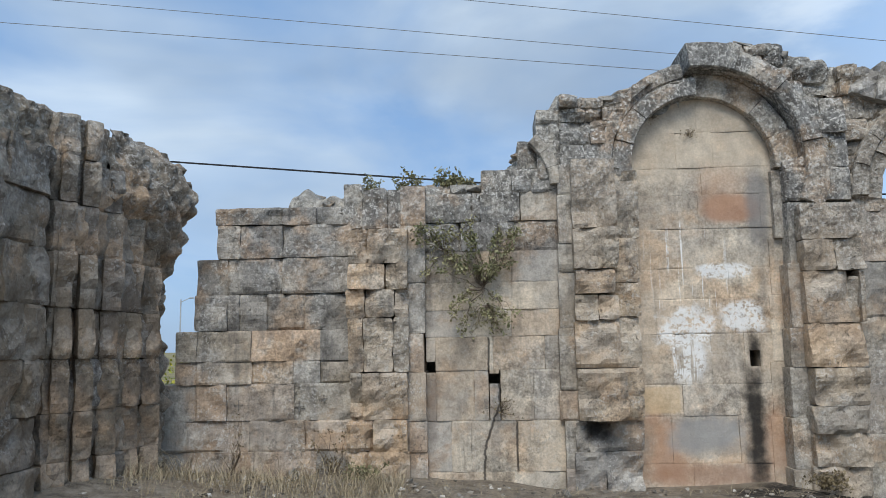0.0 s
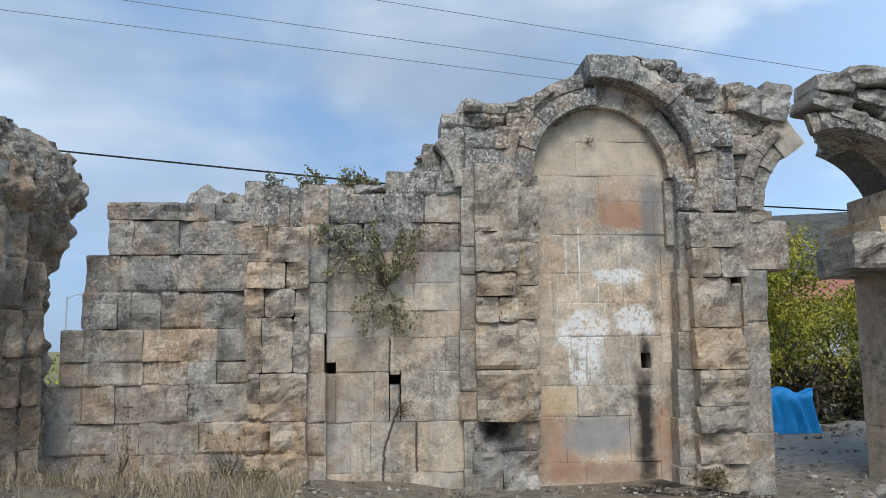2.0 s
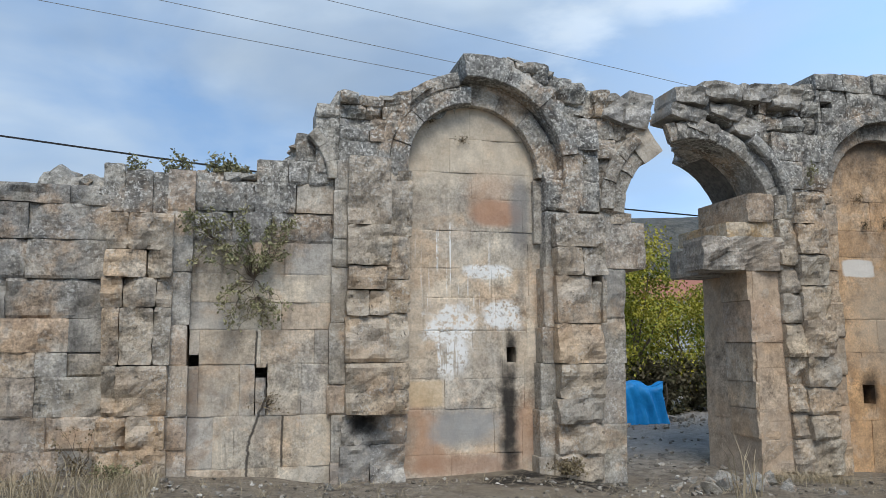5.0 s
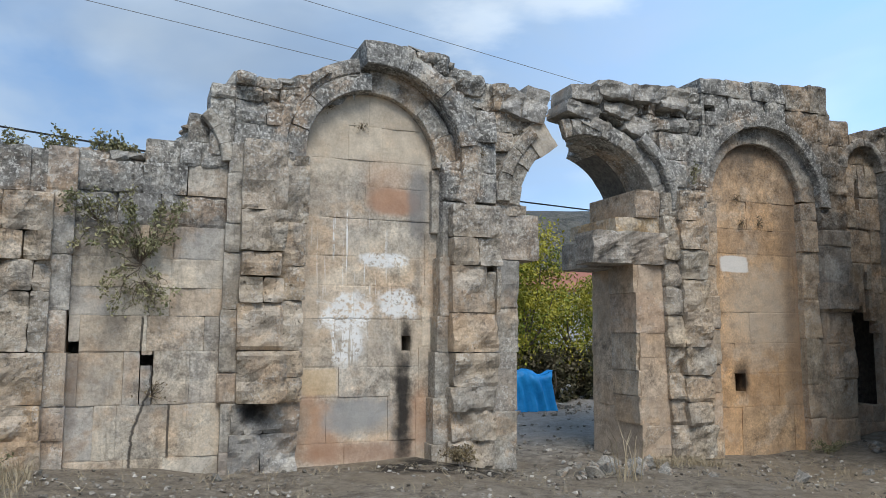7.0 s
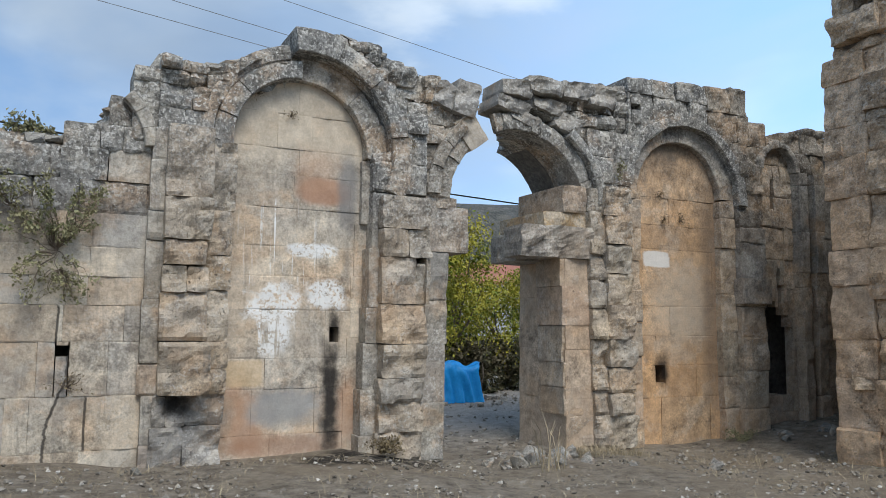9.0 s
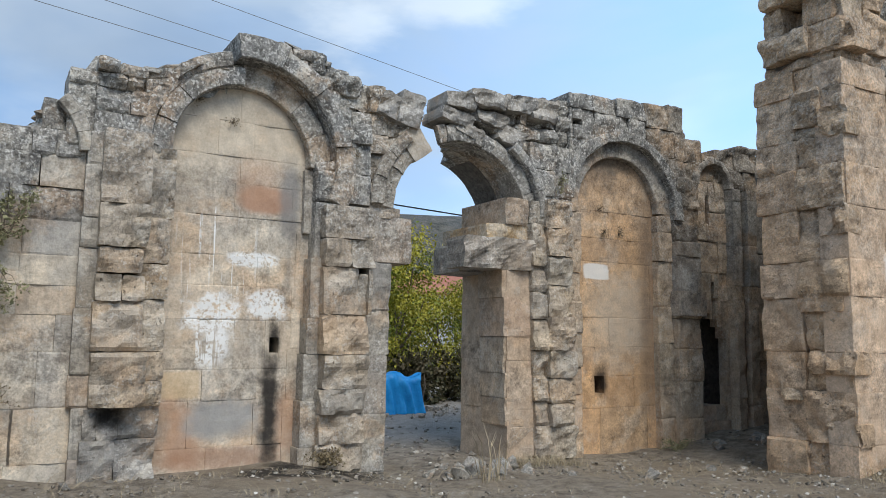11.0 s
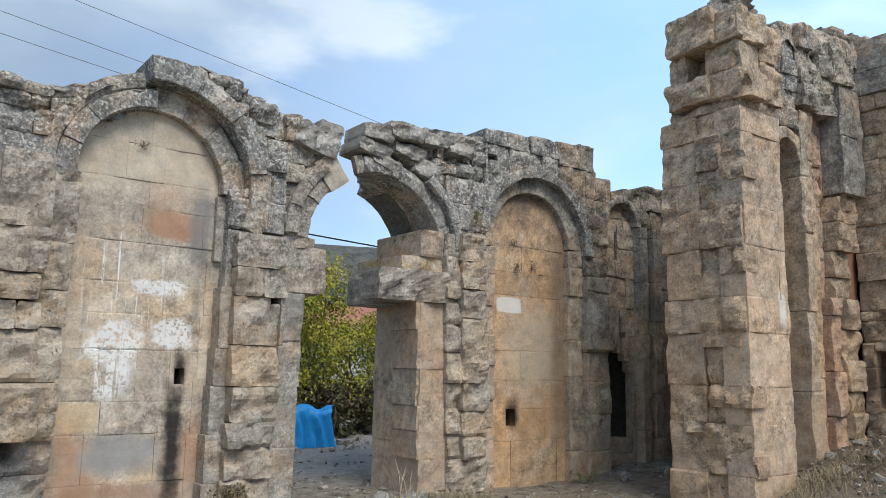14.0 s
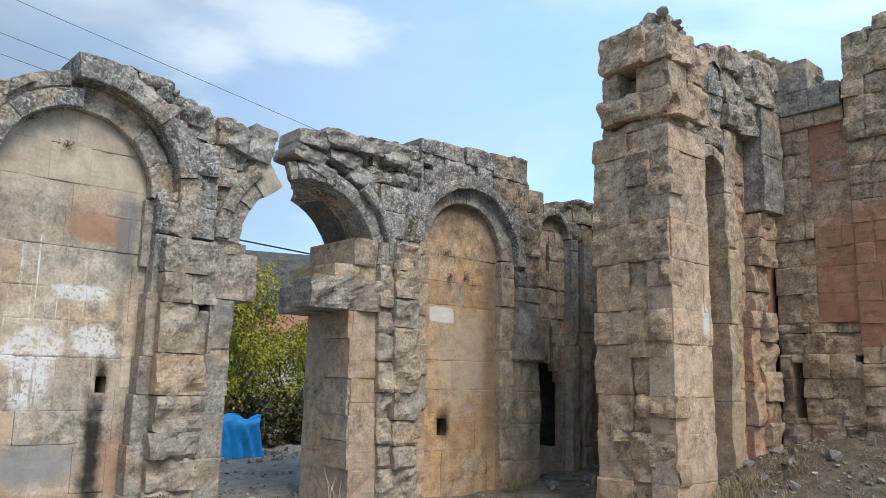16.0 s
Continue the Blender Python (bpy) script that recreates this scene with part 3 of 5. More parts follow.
def boulder(seed, points=16):
    """A piece of broken stone: the hull of a few scattered points, cut roughly square."""
    rnd = random.Random(seed * 7 + 3)
    bm = bmesh.new()
    for i in range(points):
        p = Vector((rnd.uniform(-1, 1), rnd.uniform(-1, 1), rnd.uniform(-1, 1)))
        big = max(abs(q) for q in p)
        p = p / big * rnd.uniform(0.8, 1.0) * 0.5
        bm.verts.new(p * (0.82 + 0.18 * (1 - p.length)))
    hull = bmesh.ops.convex_hull(bm, input=bm.verts[:])
    bmesh.ops.delete(bm, geom=list({g for g in hull["geom_interior"] + hull["geom_unused"] if isinstance(g, bmesh.types.BMVert)}), context="VERTS")
    bmesh.ops.triangulate(bm, faces=bm.faces[:])
    bmesh.ops.subdivide_edges(bm, edges=bm.edges[:], cuts=1, use_grid_fill=True)
    for v in bm.verts:
        v.co += v.co.normalized() * 0.07 * fbm(v.co * 3 + Vector((seed, 0, 0)))
    bmesh.ops.triangulate(bm, faces=bm.faces[:])
    me = bpy.data.meshes.new("rubble_stone")
    bm.to_mesh(me)
    bm.free()
    return me


BOULDERS = [boulder(s) for s in range(14)]
BOULDERS_DARK = [me.copy() for me in BOULDERS]
for me in BOULDERS:
    me.materials.append(RUBBLE)
for me in BOULDERS_DARK:
    me.materials.append(RUBBLE_DARK)


def rubble(parent, place, size, name="rubble_stone", flat=0.7):
    """A broken stone bedded in a wall's top or broken edge."""
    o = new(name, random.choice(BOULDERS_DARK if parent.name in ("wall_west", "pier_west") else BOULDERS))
    o.parent = parent
    s = size
    o.matrix_basis = Matrix.LocRotScale(place, Euler((random.uniform(-0.18, 0.18), random.uniform(-0.18, 0.18), random.uniform(0, 6.28))),
                                        (s * random.uniform(0.9, 1.5), s * random.uniform(0.9, 1.4), s * flat * random.uniform(0.7, 1.2)))
    return o


def lump(p, size=0.2):
    """Height of packed rubble at p: rounded stones of two sizes in their mortar."""
    a = noise.voronoi(Vector(p) / size)[0][0]
    b = noise.voronoi(Vector(p) / (size * 0.45) + Vector((5, 3, 1)))[0][0]
    return size * (0.55 * (1 - min(1.0, a * 1.15)) + 0.22 * (1 - min(1.0, b * 1.1)) + 0.25 * fbm(Vector(p) * 2.3 / size * 0.3))


def skin(parent, nu, nv, at, name="rubble_mass"):
    """A sheet of rough masonry over a broken surface: at(a, b) gives the place for a, b from 0 to 1."""
    bm = bmesh.new()
    g = [[bm.verts.new(at(i / nu, j / nv)) for i in range(nu + 1)] for j in range(nv + 1)]
    for j in range(nv):
        for i in range(nu):
            bm.faces.new((g[j][i], g[j][i + 1], g[j + 1][i + 1], g[j + 1][i]))
    bmesh.ops.recalc_face_normals(bm, faces=bm.faces[:])
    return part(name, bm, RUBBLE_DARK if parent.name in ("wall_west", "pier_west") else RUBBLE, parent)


def cap(parent, top, u0, u1, y0=0.14, y1=1.22, size=0.22, rise=0.06):
    """The lumpy mortared top of a ruined wall, falling away at both edges."""
    def at(a, b):
        u = u0 + (u1 - u0) * a
        y = y0 + (y1 - y0) * b
        fall = max(0.0, (b - 0.8) / 0.2) ** 1.5 * 0.4 + max(0.0, (0.12 - b) / 0.12) ** 2 * 0.4 + 0.16 * (a in (0, 1))
        z = top(u) - 0.1 + rise + lump((u, y, 0.3), size) - fall
        return (u + 0.03 * noise.noise(Vector((u * 6, y * 6, 1))), y, z)
    return skin(parent, max(6, round((u1 - u0) / 0.04)), 22, at)


def crest(parent, top, u0, u1, y0, y1, step=0.2, size=0.26, lift=0.0):
    """Broken stones bedded in the upper edge of a ruin."""
    u = u0
    while u < u1:
        y = y0 + random.uniform(0, 0.1)
        while y < y1:
            if random.random() < 0.55:
                rubble(parent, (u, y, top(u) + lift + random.uniform(-0.07, 0.0)), size * random.uniform(0.45, 1.1), flat=0.62)
            y += step * 1.7
        u += step * random.uniform(0.7, 1.3)


# ---- north wall, part with the tall niche ----
TOP_LEFT = profile([(-3.3, 3.46), (-2.43, 3.46), (-2.3, 3.62), (-2.1, 3.66), (-1.9, 3.56), (-1.69, 3.54), (-1.48, 3.7), (-1.37, 3.66), (-0.88, 3.64), (-0.7, 3.7), (0.0, 3.68), (0.1, 3.82), (0.42, 3.9),
                    (0.5, 4.1), (0.7, 4.22), (0.8, 4.52), (1.02, 4.78), (1.5, 4.72), (1.92, 4.85), (2.41, 4.97), (2.6, 5.2), (3.0, 5.34), (3.4, 5.4), (3.79, 5.27), (4.12, 5.1), (4.65, 5.05), (4.9, 4.88), (5.05, 4.97), (5.25, 4.98)])
GATE = (5.9, 3.35, 1.10)
arch_left = [(GATE[0] + GATE[2] * math.cos(radians(a)), GATE[1] + GATE[2] * math.sin(radians(a))) for a in range(180, 124, -8)]
outline = [(-4.05, -0.8), (4.70, -0.8), (4.74, 2.6), (4.98, 2.62), (4.96, 3.2), (4.84, 3.25)] + arch_left + [(5.22, 4.8)]
outline += [(u, TOP_LEFT(u) - 0.12) for u in np.arange(5.1, -3.2, -0.2)]
outline += [(-3.2, 2.85), (-3.44, 2.8), (-3.44, 1.94), (-3.68, 1.9), (-3.68, 1.32), (-4.02, 1.3)]
north_left = core("wall_north", outline, 0.62, 1.25, "ruined ashlar wall with pilasters and a tall blind arched niche", pose(0, 9.4, 0))
HOLES[:] = [(-0.70, -0.57, 1.40, 1.53), (3.19, 3.31, 1.41, 1.6), (0.07, 0.19, 1.26, 1.38), (4.22, 4.34, 2.43, 2.5)]
NICHE = (2.73, 3.86, 0.86)
# low wall, upper courses
courses(north_left, 0.00, STONE_GREY, [
    (3.24, 3.45, [-3.27, -2.42]),
    (3.22, 3.44, [-2.42, -2.00, -1.58]),
    (2.82, 3.23, [-3.23, -2.95, -2.42, -1.57]),
    (2.38, 2.82, [-3.49, -3.10, -2.42, -1.57]),
    (1.94, 2.38, [-3.49, -3.09, -2.94, -2.62, -2.14, -1.57]),
])
# low wall, lower courses
courses(north_left, 0.00, STONE_MIX, [
    (1.57, 1.94, [-3.71, -3.45, -2.79, -1.95, -1.56]),
    (1.30, 1.57, [-3.71, -3.44, -2.78, -2.27, -1.95, -1.54]),
    (0.87, 1.30, [-4.05, -3.46, -3.08, -2.26, -1.55]),
    (0.51, 0.87, [-4.07, -3.56, -2.80, -2.13, -1.53]),
    (0.11, 0.51, [-4.09, -3.48, -2.73, -1.99, -1.52]),
])
# first pilaster
courses(north_left, -0.18, STONE_ROUGH, [
    (2.71, 3.12, [-1.59, -1.35, -0.87]),
    (2.39, 2.71, [-1.59, -1.15, -0.87]),
    (2.06, 2.40, [-1.61, -1.39, -1.03, -0.87]),
    (1.42, 2.06, [-1.59, -1.41, -1.05, -0.87]),
    (0.87, 1.42, [-1.57, -1.42, -0.88]),
    (0.51, 0.87, [-1.61, -1.29, -0.89]),
    (0.12, 0.51, [-1.62, -1.36, -0.87]),
])
# first pilaster, broken head
courses(north_left, 0.00, STONE_GREY, [
    (3.16, 3.72, [-1.67, -1.44]),
    (3.15, 3.64, [-1.44, -1.13, -0.89]),
])
# strip beside it
courses(north_left, -0.05, STONE_MIX, [
    (3.17, 3.66, [-0.96, -0.66]),
    (2.48, 3.17, [-0.97, -0.67]),
    (1.87, 2.48, [-0.98, -0.68]),
    (1.41, 1.87, [-0.98, -0.68]),
    (0.85, 1.41, [-0.99, -0.68]),
    (0.49, 0.85, [-0.99, -0.67]),
    (0.10, 0.49, [-1.00, -0.67]),
])
# panel, upper courses
courses(north_left, 0.07, STONE_GREY, [
    (3.56, 3.86, [0.02, 0.40, 0.64, 0.97]),
    (3.85, 4.21, [0.48, 0.72, 0.99]),
    (3.22, 3.58, [-0.67, -0.09, 0.01, 0.49]),
    (2.85, 3.22, [-0.67, -0.24, 0.21, 0.95]),
])
# pale patching block
courses(north_left, 0.07, STONE_PALE, [
    (3.22, 3.58, [0.50, 0.95]),
])
# panel, lower courses
courses(north_left, 0.08, SPLIT, [
    (2.47, 2.85, [-0.68, -0.01, 0.37, 0.95]),
    (2.14, 2.47, [-0.69, -0.15, 0.36, 0.94]),
    (1.82, 2.14, [-0.69, -0.23, 0.35, 0.94]),
    (1.42, 1.82, [-0.68, 0.06, 0.12, 0.74, 0.99]),
    (0.83, 1.42, [-0.68, -0.11, 0.06, 0.20, 0.59, 0.98]),
    (0.24, 0.83, [-0.68, -0.39, -0.16, 0.37, 0.98]),
    (-0.08, 0.24, [-0.67, -0.07, 0.34, 0.96]),
])
# edge strip of the panel
courses(north_left, -0.03, STONE_MIX, [
    (3.50, 3.88, [0.95, 1.28]),
    (2.91, 3.50, [0.94, 1.26]),
    (2.57, 2.91, [0.93, 1.24]),
    (1.90, 2.57, [0.92, 1.22]),
    (1.18, 1.90, [0.90, 1.19]),
    (0.82, 1.18, [0.89, 1.17]),
    (0.28, 0.82, [0.94, 1.15]),
    (-0.07, 0.28, [0.93, 1.13]),
])
# second pilaster
courses(north_left, -0.20, STONE_ROUGH, [
    (3.07, 3.90, [1.10, 1.62]),
    (2.58, 3.07, [1.09, 1.62]),
    (2.29, 2.58, [1.10, 1.57]),
    (1.98, 2.28, [1.09, 1.36, 1.61]),
    (1.43, 1.98, [1.08, 1.60]),
    (0.83, 1.42, [1.09, 1.65]),
])
# its broken foot
courses(north_left, -0.04, STONE_SOOT, [
    (0.47, 0.82, [1.05, 1.20, 1.42, 1.85]),
    (-0.07, 0.47, [1.03, 1.39, 1.83]),
])
# return of the second pilaster
courses(north_left, -0.09, STONE_ROUGH, [
    (2.96, 3.78, [1.54, 1.91]),
    (2.42, 2.96, [1.53, 1.88]),
    (2.02, 2.42, [1.50, 1.87]),
    (1.43, 2.02, [1.52, 1.85]),
    (1.11, 1.43, [1.51, 1.86]),
    (0.82, 1.11, [1.56, 1.85]),
])
# back of the arched niche
courses(north_left, 0.24, PANEL, [
    (4.30, 4.85, [1.86, 2.72, 3.69]),
    (3.85, 4.30, [1.85, 2.45, 2.90, 3.69]),
    (3.51, 3.85, [1.91, 2.74, 3.66]),
    (3.09, 3.51, [1.91, 2.68, 3.43, 3.64]),
    (2.60, 3.09, [1.90, 2.28, 2.72, 3.13, 3.67]),
    (2.23, 2.60, [1.88, 2.46, 3.00, 3.67]),
    (1.81, 2.23, [1.88, 2.54, 3.04, 3.64]),
    (1.21, 1.81, [1.86, 2.31, 2.74, 3.13, 3.64]),
    (0.84, 1.21, [1.85, 2.37, 3.04, 3.63]),
    (0.29, 0.84, [1.84, 2.22, 3.01, 3.60]),
    (-0.13, 0.29, [1.81, 2.45, 3.04, 3.59]),
])
# upper inner jamb of the niche
courses(north_left, 0.14, STONE_PALE, [
    (2.94, 3.77, [3.56, 3.86]),
])
# edge of the niche's back, almost flush with it
courses(north_left, 0.225, PANEL, [
    (2.26, 2.94, [3.50, 3.80]),
    (1.46, 2.26, [3.46, 3.74]),
    (0.81, 1.46, [3.42, 3.66]),
    (-0.11, 0.81, [3.38, 3.60]),
])
# outer jamb of the niche
courses(north_left, -0.02, STONE_MIX, [
    (2.61, 3.34, [3.66, 3.95]),
    (1.85, 2.61, [3.61, 3.91]),
    (1.40, 1.85, [3.58, 3.89]),
    (0.82, 1.40, [3.55, 3.87]),
    (0.25, 0.82, [3.52, 3.84]),
    (-0.18, 0.25, [3.50, 3.82]),
])
# third pilaster
courses(north_left, -0.20, STONE_ROUGH, [
    (2.87, 3.30, [3.73, 4.42]),
    (2.50, 2.87, [3.73, 4.10, 4.41]),
    (1.90, 2.50, [3.73, 4.40]),
    (1.39, 1.90, [3.72, 4.39]),
    (0.96, 1.39, [3.74, 4.35]),
    (0.66, 0.96, [3.71, 4.33]),
    (0.29, 0.66, [3.72, 4.33]),
    (-0.07, 0.29, [3.69, 4.31]),
])
# jamb of the gateway
courses(north_left, -0.02, STONE_MIX, [
    (2.61, 3.23, [4.42, 5.05]),
    (1.96, 2.61, [4.38, 4.75]),
    (1.39, 1.96, [4.35, 4.73]),
    (0.63, 1.39, [4.32, 4.71]),
    (-0.13, 0.63, [4.28, 4.70]),
])
# spandrels and the broken upper wall
clear = ((NICHE[0], NICHE[1], 1.16), (GATE[0], GATE[1], GATE[2] + 0.36))
lay(north_left, 1.0, 1.75, 3.72, 4.3, -0.03, STONE_GREY, 0.36, 0.4, clear, TOP_LEFT)
lay(north_left, 0.72, 1.02, 3.7, 4.7, 0.02, STONE_GREY, 0.36, 0.3, clear, TOP_LEFT)
lay(north_left, 1.0, 2.68, 4.28, 5.4, 0.03, RUBBLE, 0.17, 0.3, clear, TOP_LEFT)
lay(north_left, 2.68, 4.3, 4.6, 5.5, 0.01, RUBBLE, 0.2, 0.34, clear, TOP_LEFT)
lay(north_left, 3.66, 4.42, 3.36, 4.62, -0.03, STONE_GREY, 0.4, 0.38, clear, TOP_LEFT)
lay(north_left, 4.42, 5.24, 3.2, 5.0, 0.01, STONE_ROUGH, 0.24, 0.34, clear, TOP_LEFT)
voussoirs(north_left, *NICHE, 1.17, 0.1, 0.62, -4, 46, 2, STONE_MIX, rough=0.03)
voussoirs(north_left, *NICHE, 1.17, 0.13, 0.62, 46, 92, 2, STONE_PALE, rough=0.012)
voussoirs(north_left, *NICHE, 1.1, 0.03, 0.62, 92, 186, 4, STONE_GREY, rough=0.02)
voussoirs(north_left, NICHE[0], NICHE[1], 1.1, 1.24, 0.0, 0.62, 100, 186, 3, STONE_GREY, rough=0.04)
voussoirs(north_left, NICHE[0], NICHE[1], 1.17, 1.46, -0.13, 0.62, 44, 97, 2, STONE_GREY, "hood_stone", 0.035)
voussoirs(north_left, NICHE[0], NICHE[1], 1.17, 1.44, -0.1, 0.62, -24, 44, 2, STONE_GREY, "hood_stone", 0.035)
voussoirs(north_left, 0.12, 3.62, 0.74, 0.9, -0.02, 0.5, 2, 48, 3, STONE_PALE)
voussoirs(north_left, *GATE, 1.3, 0.0, 1.25, 126, 180, 4, STONE_ROUGH, rough=0.05)
voussoirs(north_left, GATE[0], GATE[1], 1.3, 1.45, -0.08, 0.62, 132, 178, 3, STONE_ROUGH, rough=0.04)
cap(north_left, TOP_LEFT, -3.2, -2.45, 0.3, rise=-0.12)
cap(north_left, TOP_LEFT, -2.45, 2.5, 0.15)
cap(north_left, TOP_LEFT, 2.5, 5.2, 0.15)
crest(north_left, TOP_LEFT, -2.5, 2.4, 0.15, 1.2, 0.19, 0.26)
crest(north_left, TOP_LEFT, -3.1, -2.5, 0.5, 1.2, 0.19, 0.16, -0.08)
crest(north_left, TOP_LEFT, 2.6, 5.1, 0.12, 1.2, 0.19, 0.26)
def leaning(parent, x, z, w, h, angle, face, back, material, rough, name):
    """One dressed stone turned in the wall's plane."""
    block(parent, -w / 2, w / 2, -h / 2, h / 2, face, back, material, rough, name=name, m=pose(x, 0, z, 0, angle, 0))


leaning(north_left, 5.0, 4.76, 0.34, 0.5, 14, -0.1, 0.7, STONE_GREY, 0.045, "capstone")
leaning(north_left, 5.1, 4.32, 0.34, 0.46, -36, -0.03, 0.9, STONE_PALE, 0.02, "springer_stone")
leaning(north_left, 4.7, 4.78, 0.3, 0.36, 20, -0.06, 0.6, STONE_GREY, 0.05, "capstone")
for z in np.arange(4.35, 4.95, 0.2):
    rubble(north_left, (5.18 - (4.9 - z) * 0.1, random.uniform(0.2, 0.9), z), 0.3, flat=1.0)

# small crosses cut into the low wall
for u, z, r in ((-2.93, 1.06, 0.07), (-2.42, 1.02, 0.075), (-2.2, 1.03, 0.08), (-2.27, 1.2, 0.05), (-3.36, 1.0, 0.06), (-1.9, 1.12, 0.05)):
    bm = bmesh.new()
    r *= 0.75
    for w, h in ((r, 0.005), (0.005, r)):
        bmesh.ops.create_cube(bm, size=1.0, matrix=pose(u, 0.0, z) @ Matrix.Diagonal((2 * w, 0.012, 2 * h, 1)))
    for du, dv in ((r, 0), (-r, 0), (0, r), (0, -r)):
        bmesh.ops.create_cube(bm, size=1.0, matrix=pose(u + du, 0.0, z + dv) @ Matrix.Diagonal((0.02 if dv else 0.01, 0.012, 0.02 if du else 0.01, 1)))
    part("carved_cross", bm, CUT, north_left, "small dark cross cut into the stone")

# ---- north wall beyond the gateway ----
TOP_RIGHT = profile([(5.5, 5.0), (5.9, 5.1), (6.5, 5.18), (7.2, 5.27), (7.75, 5.34), (7.82, 5.55), (8.6, 5.54), (9.2, 5.6), (10.3, 5.68), (10.4, 5.34), (10.8, 5.02), (11.3, 4.8), (11.45, 5.02), (12.4, 5.3)])
arch_right = [(GATE[0] + GATE[2] * math.cos(radians(a)), GATE[1] + GATE[2] * math.sin(radians(a))) for a in range(72, -1, -8)]
outline = [(6.7, -0.8), (10.78, -0.8), (10.78, 2.15), (12.3, 2.15), (12.35, -0.8), (12.6, -0.8)] + [(u, TOP_RIGHT(u) - 0.12) for u in np.arange(12.5, 6.25, -0.25)] + arch_right + [(7.02, 3.3), (6.7, 3.3)]
north_right = core("wall_north_beyond", outline, 0.62, 1.25, "ruined ashlar wall with a broken gateway arch and an orange niche", pose(0, 9.4, 0))
HOLES[:] = [(8.50, 8.70, 0.77, 1.05), (10.76, 11.5, 0.5, 1.66), (10.76, 11.42, 1.66, 1.86), (10.76, 11.3, 1.86, 2.0), (10.8, 11.12, 2.0, 2.1), (11.08, 11.17, 3.7, 4.2), (11.2, 11.26, 2.0, 2.28), (7.92, 8.1, 5.0, 5.1), (11.18, 11.24, 2.35, 2.66), (11.18, 11.34, 2.28, 2.38)]
NICHE_2 = (8.97, 3.75, 0.86)
# jamb of the gateway
courses(north_right, 0.00, STONE_WARM, [
    (2.22, 2.64, [6.58, 7.23]),
    (1.65, 2.22, [6.60, 7.25]),
    (1.12, 1.65, [6.61, 7.27]),
    (0.76, 1.12, [6.62, 7.29]),
    (0.36, 0.76, [6.63, 7.31]),
    (-0.11, 0.36, [6.67, 7.32]),
])
# narrow shaft
courses(north_right, -0.10, STONE_ROUGH, [
    (3.34, 3.69, [7.02, 7.41]),
    (2.70, 3.34, [7.04, 7.43]),
    (2.32, 2.70, [7.06, 7.45]),
    (1.90, 2.32, [7.07, 7.47]),
    (1.45, 1.90, [7.08, 7.48]),
    (1.08, 1.45, [7.10, 7.50]),
    (0.71, 1.08, [7.11, 7.51]),
    (0.35, 0.71, [7.13, 7.53]),
    (-0.12, 0.35, [7.14, 7.54]),
])
# fourth pilaster
courses(north_right, -0.17, STONE_ROUGH, [
    (3.28, 3.72, [7.27, 7.76]),
    (2.85, 3.28, [7.29, 7.78]),
    (2.42, 2.85, [7.30, 7.79]),
    (1.95, 2.42, [7.32, 7.78]),
    (1.45, 1.95, [7.33, 7.82]),
    (1.04, 1.45, [7.35, 7.82]),
    (0.67, 1.04, [7.36, 7.83]),
    (0.34, 0.67, [7.37, 7.84]),
    (-0.14, 0.34, [7.39, 7.87]),
])
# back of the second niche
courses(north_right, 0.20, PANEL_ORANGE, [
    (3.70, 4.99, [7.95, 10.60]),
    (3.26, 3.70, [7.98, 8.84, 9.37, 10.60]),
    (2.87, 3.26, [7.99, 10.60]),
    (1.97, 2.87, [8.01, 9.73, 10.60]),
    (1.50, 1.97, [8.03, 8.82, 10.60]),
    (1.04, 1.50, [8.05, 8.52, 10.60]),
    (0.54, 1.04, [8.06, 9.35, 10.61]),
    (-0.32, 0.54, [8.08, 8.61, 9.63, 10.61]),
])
clear = ((9.03, 3.74, 1.12), (GATE[0], GATE[1], GATE[2] + 0.36))
lay(north_right, 7.06, 7.86, 3.5, 4.6, -0.06, STONE_GREY, 0.34, 0.4, clear, TOP_RIGHT)
lay(north_right, 6.2, 7.86, 4.4, 5.4, 0.03, RUBBLE, 0.2, 0.36, clear, TOP_RIGHT)
lay(north_right, 7.86, 9.5, 4.35, 5.7, -0.04, STONE_GREY, 0.42, 0.6, clear, TOP_RIGHT)
# towards the corner, upper stones darkened for shade, lower ones paler against the pier's shadow
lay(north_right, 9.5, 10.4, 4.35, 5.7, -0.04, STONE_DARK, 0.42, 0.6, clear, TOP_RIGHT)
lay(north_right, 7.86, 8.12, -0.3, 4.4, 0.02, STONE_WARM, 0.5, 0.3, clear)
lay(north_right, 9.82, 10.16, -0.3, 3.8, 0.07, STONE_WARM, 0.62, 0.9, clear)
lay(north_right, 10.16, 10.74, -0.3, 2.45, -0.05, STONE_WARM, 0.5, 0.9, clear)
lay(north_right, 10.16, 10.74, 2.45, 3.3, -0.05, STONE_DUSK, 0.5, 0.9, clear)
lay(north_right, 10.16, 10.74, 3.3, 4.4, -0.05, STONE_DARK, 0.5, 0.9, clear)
block(north_right, 10.12, 10.77, 2.03, 2.45, -0.12, 0.4, STONE_DUSK, 0.012)
lay(north_right, 10.74, 11.64, -0.3, 4.85, 0.12, STONE_WARM, 0.5, 0.7, back=0.28)
block(north_right, 10.8, 11.5, -0.3, 0.6, 0.3, 0.78, STONE_ROUGH, 0.06)
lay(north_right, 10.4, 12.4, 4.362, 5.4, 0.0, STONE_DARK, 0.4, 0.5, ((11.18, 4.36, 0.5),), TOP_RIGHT)
